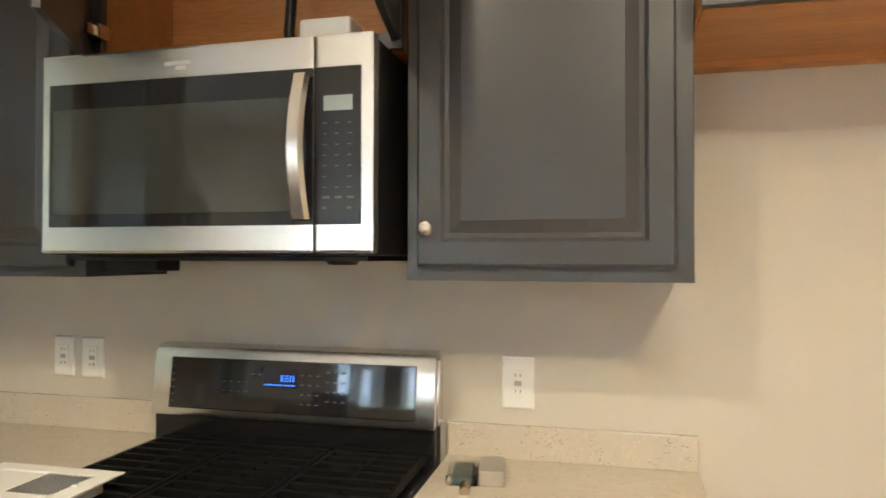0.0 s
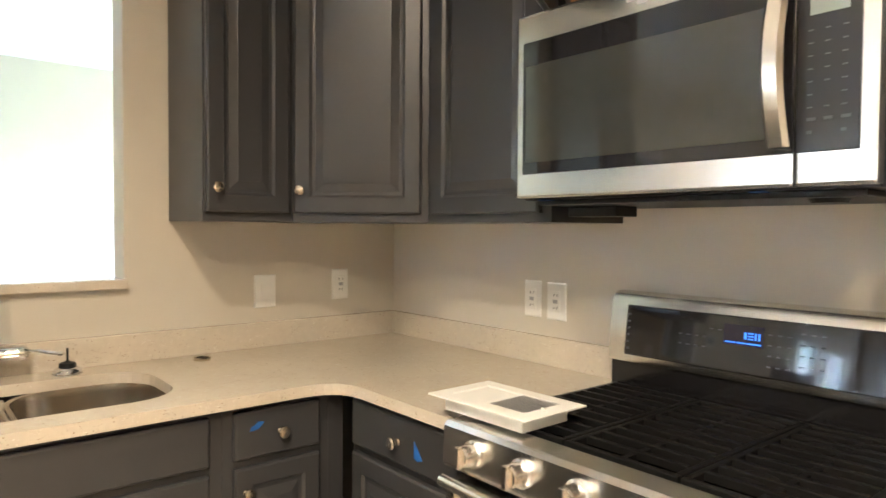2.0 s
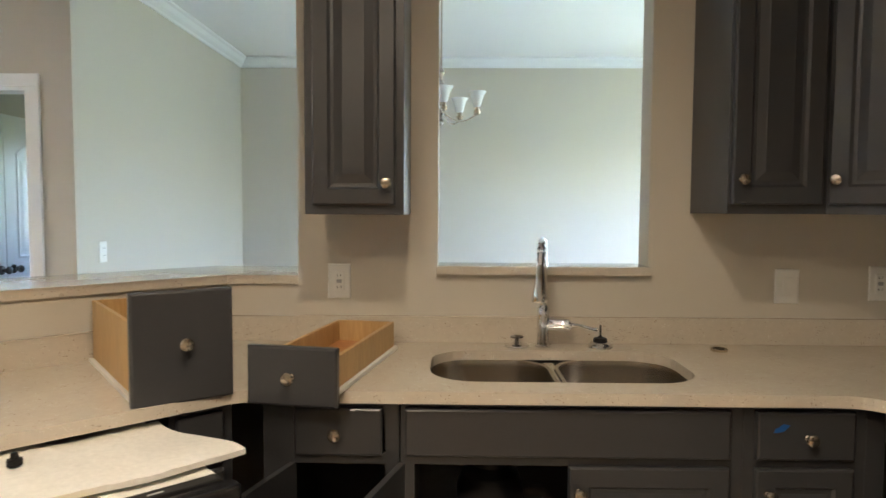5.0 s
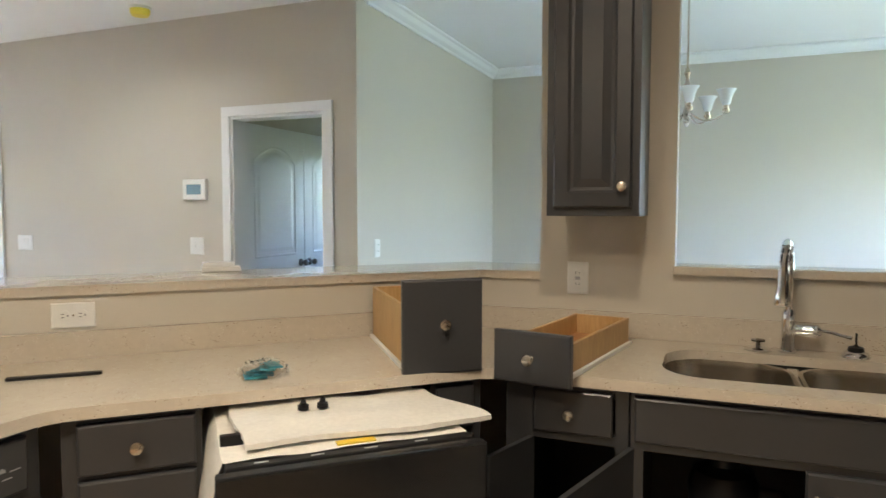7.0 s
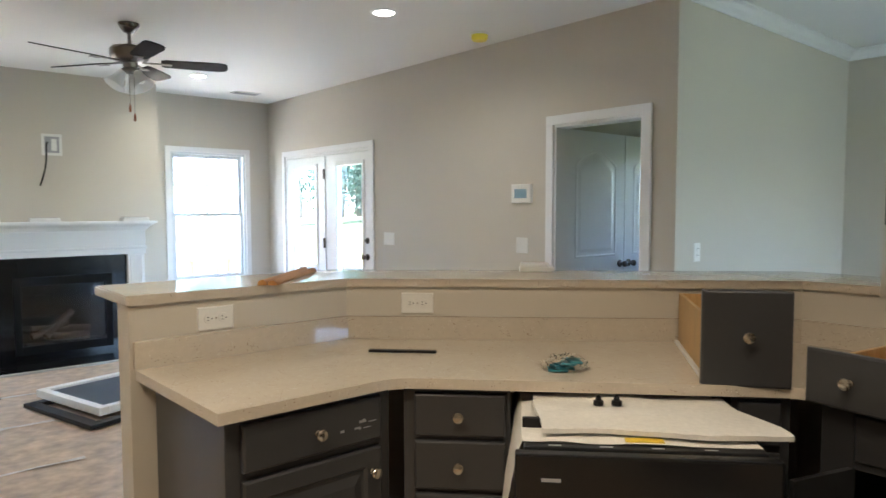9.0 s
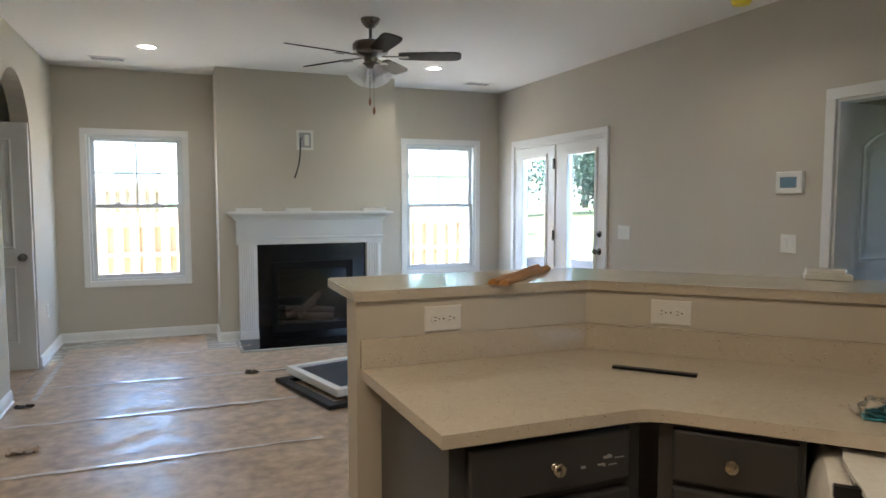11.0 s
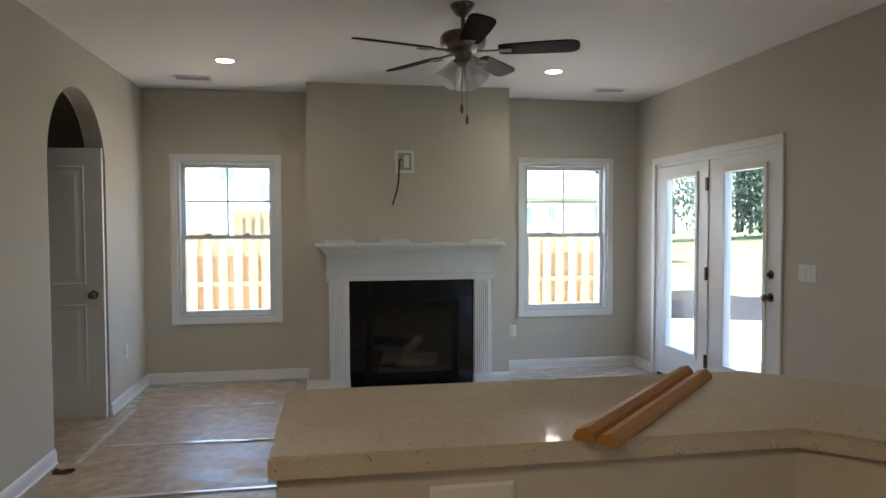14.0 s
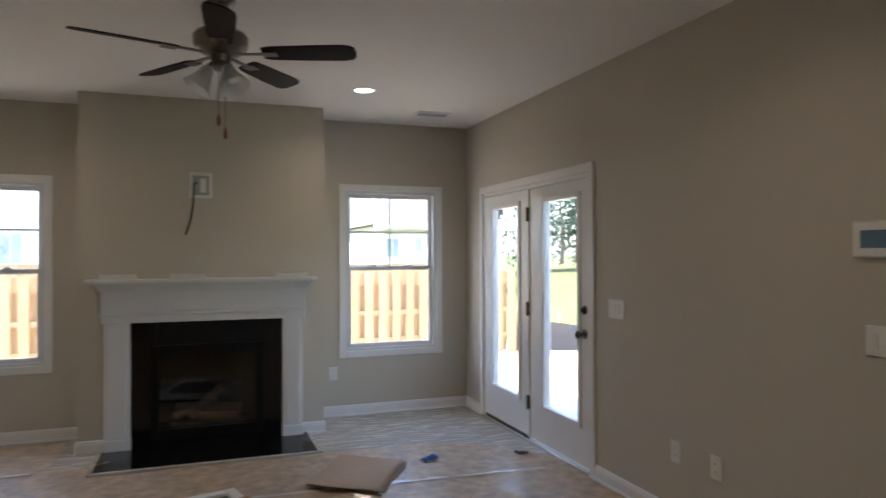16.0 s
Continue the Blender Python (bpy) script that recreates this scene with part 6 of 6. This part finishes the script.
fence(-22.0, 4.8, 11.0, 1.6, GZ)
fence(-22.0, -6.0, 2.8, 1.55, GZ)


def siding_house(label, m, w, d, h, rise, windows, colour):
    hs = thing("house", label, "house", m)
    part("wall", bbox(0, w, 0, d, 0, h), colour, hs)
    bm = B()
    n = int(h / 0.18)
    for k in range(n):
        box(bm, -0.02, w + 0.02, -0.025, 0.0, k * 0.18, k * 0.18 + 0.165)
    part("siding", bm, colour, hs)
    o = 0.5
    bm = B()
    v = [bm.verts.new(c) for c in ((-o, -o, h), (w + o, -o, h), (w + o, d + o, h), (-o, d + o, h), (w * 0.25, d / 2, h + rise), (w * 0.75, d / 2, h + rise))]
    for q in ((0, 1, 5, 4), (1, 2, 5), (2, 3, 4, 5), (3, 0, 4), (3, 2, 1, 0)):
        bm.faces.new([v[i] for i in q])
    part("roof", bm, M_ROOF, hs)
    part("fascia", bbox(-o, w + o, -o - 0.02, -o, h - 0.2, h), M_TRIM, hs)
    for x, z, ww, hh in windows:
        wn = part("window", bbox(x - 0.08, x + ww + 0.08, -0.06, -0.02, z - 0.08, z + hh + 0.08), M_TRIM, hs, "white framed window")
        part("pane", bbox(x, x + ww / 2 - 0.02, -0.075, -0.06, z, z + hh), M_PANE, wn, "dark glass")
        part("pane", bbox(x + ww / 2 + 0.02, x + ww, -0.075, -0.06, z, z + hh), M_PANE, wn, "dark glass")
    return hs


# houses behind the fence look to +y
siding_house("pale grey sided one-storey house with a grey roof", pose(-6.0, -31, GZ, 0, 0, 180), 5.6, 9, 3.1, 1.7, ((0.15, 1.72, 0.55, 0.76), (1.5, 1.93, 0.22, 0.6), (3.6, 1.2, 1.0, 1.4)), M_SIDING)
siding_house("white sided two-storey house behind the fence", pose(17, -36, GZ, 0, 0, 180), 13.4, 10, 6.0, 2.6, ((7.62, 1.49, 0.85, 1.26), (9.8, 3.9, 0.7, 0.7), (11.7, 2.85, 0.8, 0.9)), M_SIDING)
siding_house("tall white sided house beyond the nearer one", pose(2.5, -47, GZ, 0, 0, 180), 13.5, 9, 6.2, 2.4, ((9.5, 4.4, 0.9, 1.3), (12.4, 4.4, 0.9, 1.3), (6.0, 1.6, 0.9, 1.3)), M_SIDING)

# black silt fence across the side yard
sf = thing("silt_fence", "sagging black fabric silt fence on wooden stakes", "silt fence", pose(0, 0, GZ))
part("fabric", grid_sheet(B(), 80, 4, lambda u, v: (-4.3 - 8.4 * u, -14.5 + 3.6 * u + 0.1 * math.sin(u * 9), 0.5 * v + 0.05 * v * math.sin(u * 30))), M_SILT, sf, "", True)
for k in range(12):
    part("stake", bbox(-4.3 - 8.4 * k / 11, -4.26 - 8.4 * k / 11, -14.5 + 3.6 * k / 11, -14.46 + 3.6 * k / 11, 0, 0.75), M_FENCE, sf)

bank = tagged(part("grass_bank", grid_sheet(B(), 30, 30, lambda u, v: (-75 + 62 * u, -75 + 80 * v, GZ + 1.3 * (1 - u) + 0.25 * noise.noise(Vector((u * 6, v * 6, 0))) * (1 - u))), M_GRASS, None, "", True), "sunlit grass bank behind the silt fence", "ground", "", "structure")


def tree(x, y, h, r, seed, leafy):
    random.seed(seed)
    t = thing("tree", "tall slim tree with a ragged green crown" if leafy else "tall bare-trunked pine with a ragged crown", "tree", pose(x, y, GZ + 0.9), "trees beyond the yard")
    bm = B()
    tube(bm, [(0.15 * math.sin(k * 1.3 + seed), 0.1 * math.cos(k + seed), h * k / 8) for k in range(9)], 0.19, 8, 0.04)
    limbs = []
    for k in range(12):
        z = h * (0.1 + 0.84 * k / 12) if leafy else h * (0.55 + 0.42 * k / 12)
        a = random.random() * 6.28
        q = Vector((math.cos(a) * r * (0.5 + 0.5 * random.random()), math.sin(a) * r * (0.5 + 0.5 * random.random()), z + 0.6))
        tube(bm, [(0, 0, z - 0.5), q * 0.5 + Vector((0, 0, z * 0.5 - 0.1)), q], 0.05, 5, 0.012)
        limbs.append(q)
    part("trunk", bm, M_BARK, t)
    verts, faces = [], []
    for q in limbs:
        for k in range(190):
            c = q + Vector((random.gauss(0, r * 0.42), random.gauss(0, r * 0.42), random.gauss(0, r * 0.42)))
            s = 0.1 + 0.14 * random.random()
            e = Euler((random.random() * 6, random.random() * 6, random.random() * 6)).to_matrix()
            i = len(verts)
            verts += [c + e @ Vector(p) * s for p in ((-1, 0, 0), (0, -0.5, 0.1), (1, 0, 0), (0, 0.5, 0.1))]
            faces.append((i, i + 1, i + 2, i + 3))
    me = bpy.data.meshes.new("crown")
    me.from_pydata(verts, [], faces)
    me.materials.append(M_LEAF)
    c = new("crown", me)
    c.parent = t


random.seed(77)
spots = [(-34 - 12 * random.random(), -66 + 2.6 * k + random.random() * 2, 9 + 6 * random.random(), 1.6 + random.random(), k + 1, k % 3 != 1) for k in range(26)]
spots += [(-54 + 1.75 * k + random.random(), -63 + 5 * random.random() + 0.35 * k, 11 + 6 * random.random(), 1.8 + random.random(), k + 40, k % 4 != 1) for k in range(24)]
for s in spots:
    tree(*s)

# plank floor near the windows and doors, last
random.seed(4)
for row in range(13):
    y = Y_B + 0.004 + row * 0.18
    x = X_R + 0.002 - random.random() * 0.9
    while x < X_L:
        a, b = max(x, X_R + 0.001), min(x + 1.2, X_L - 0.001)
        if b - a > 0.05:
            tagged(part("plank", bbox(a + 0.001, b - 0.001, y + 0.001, y + 0.179, -0.004, 0.0015), M_PLANK, floor))
        x += 1.2
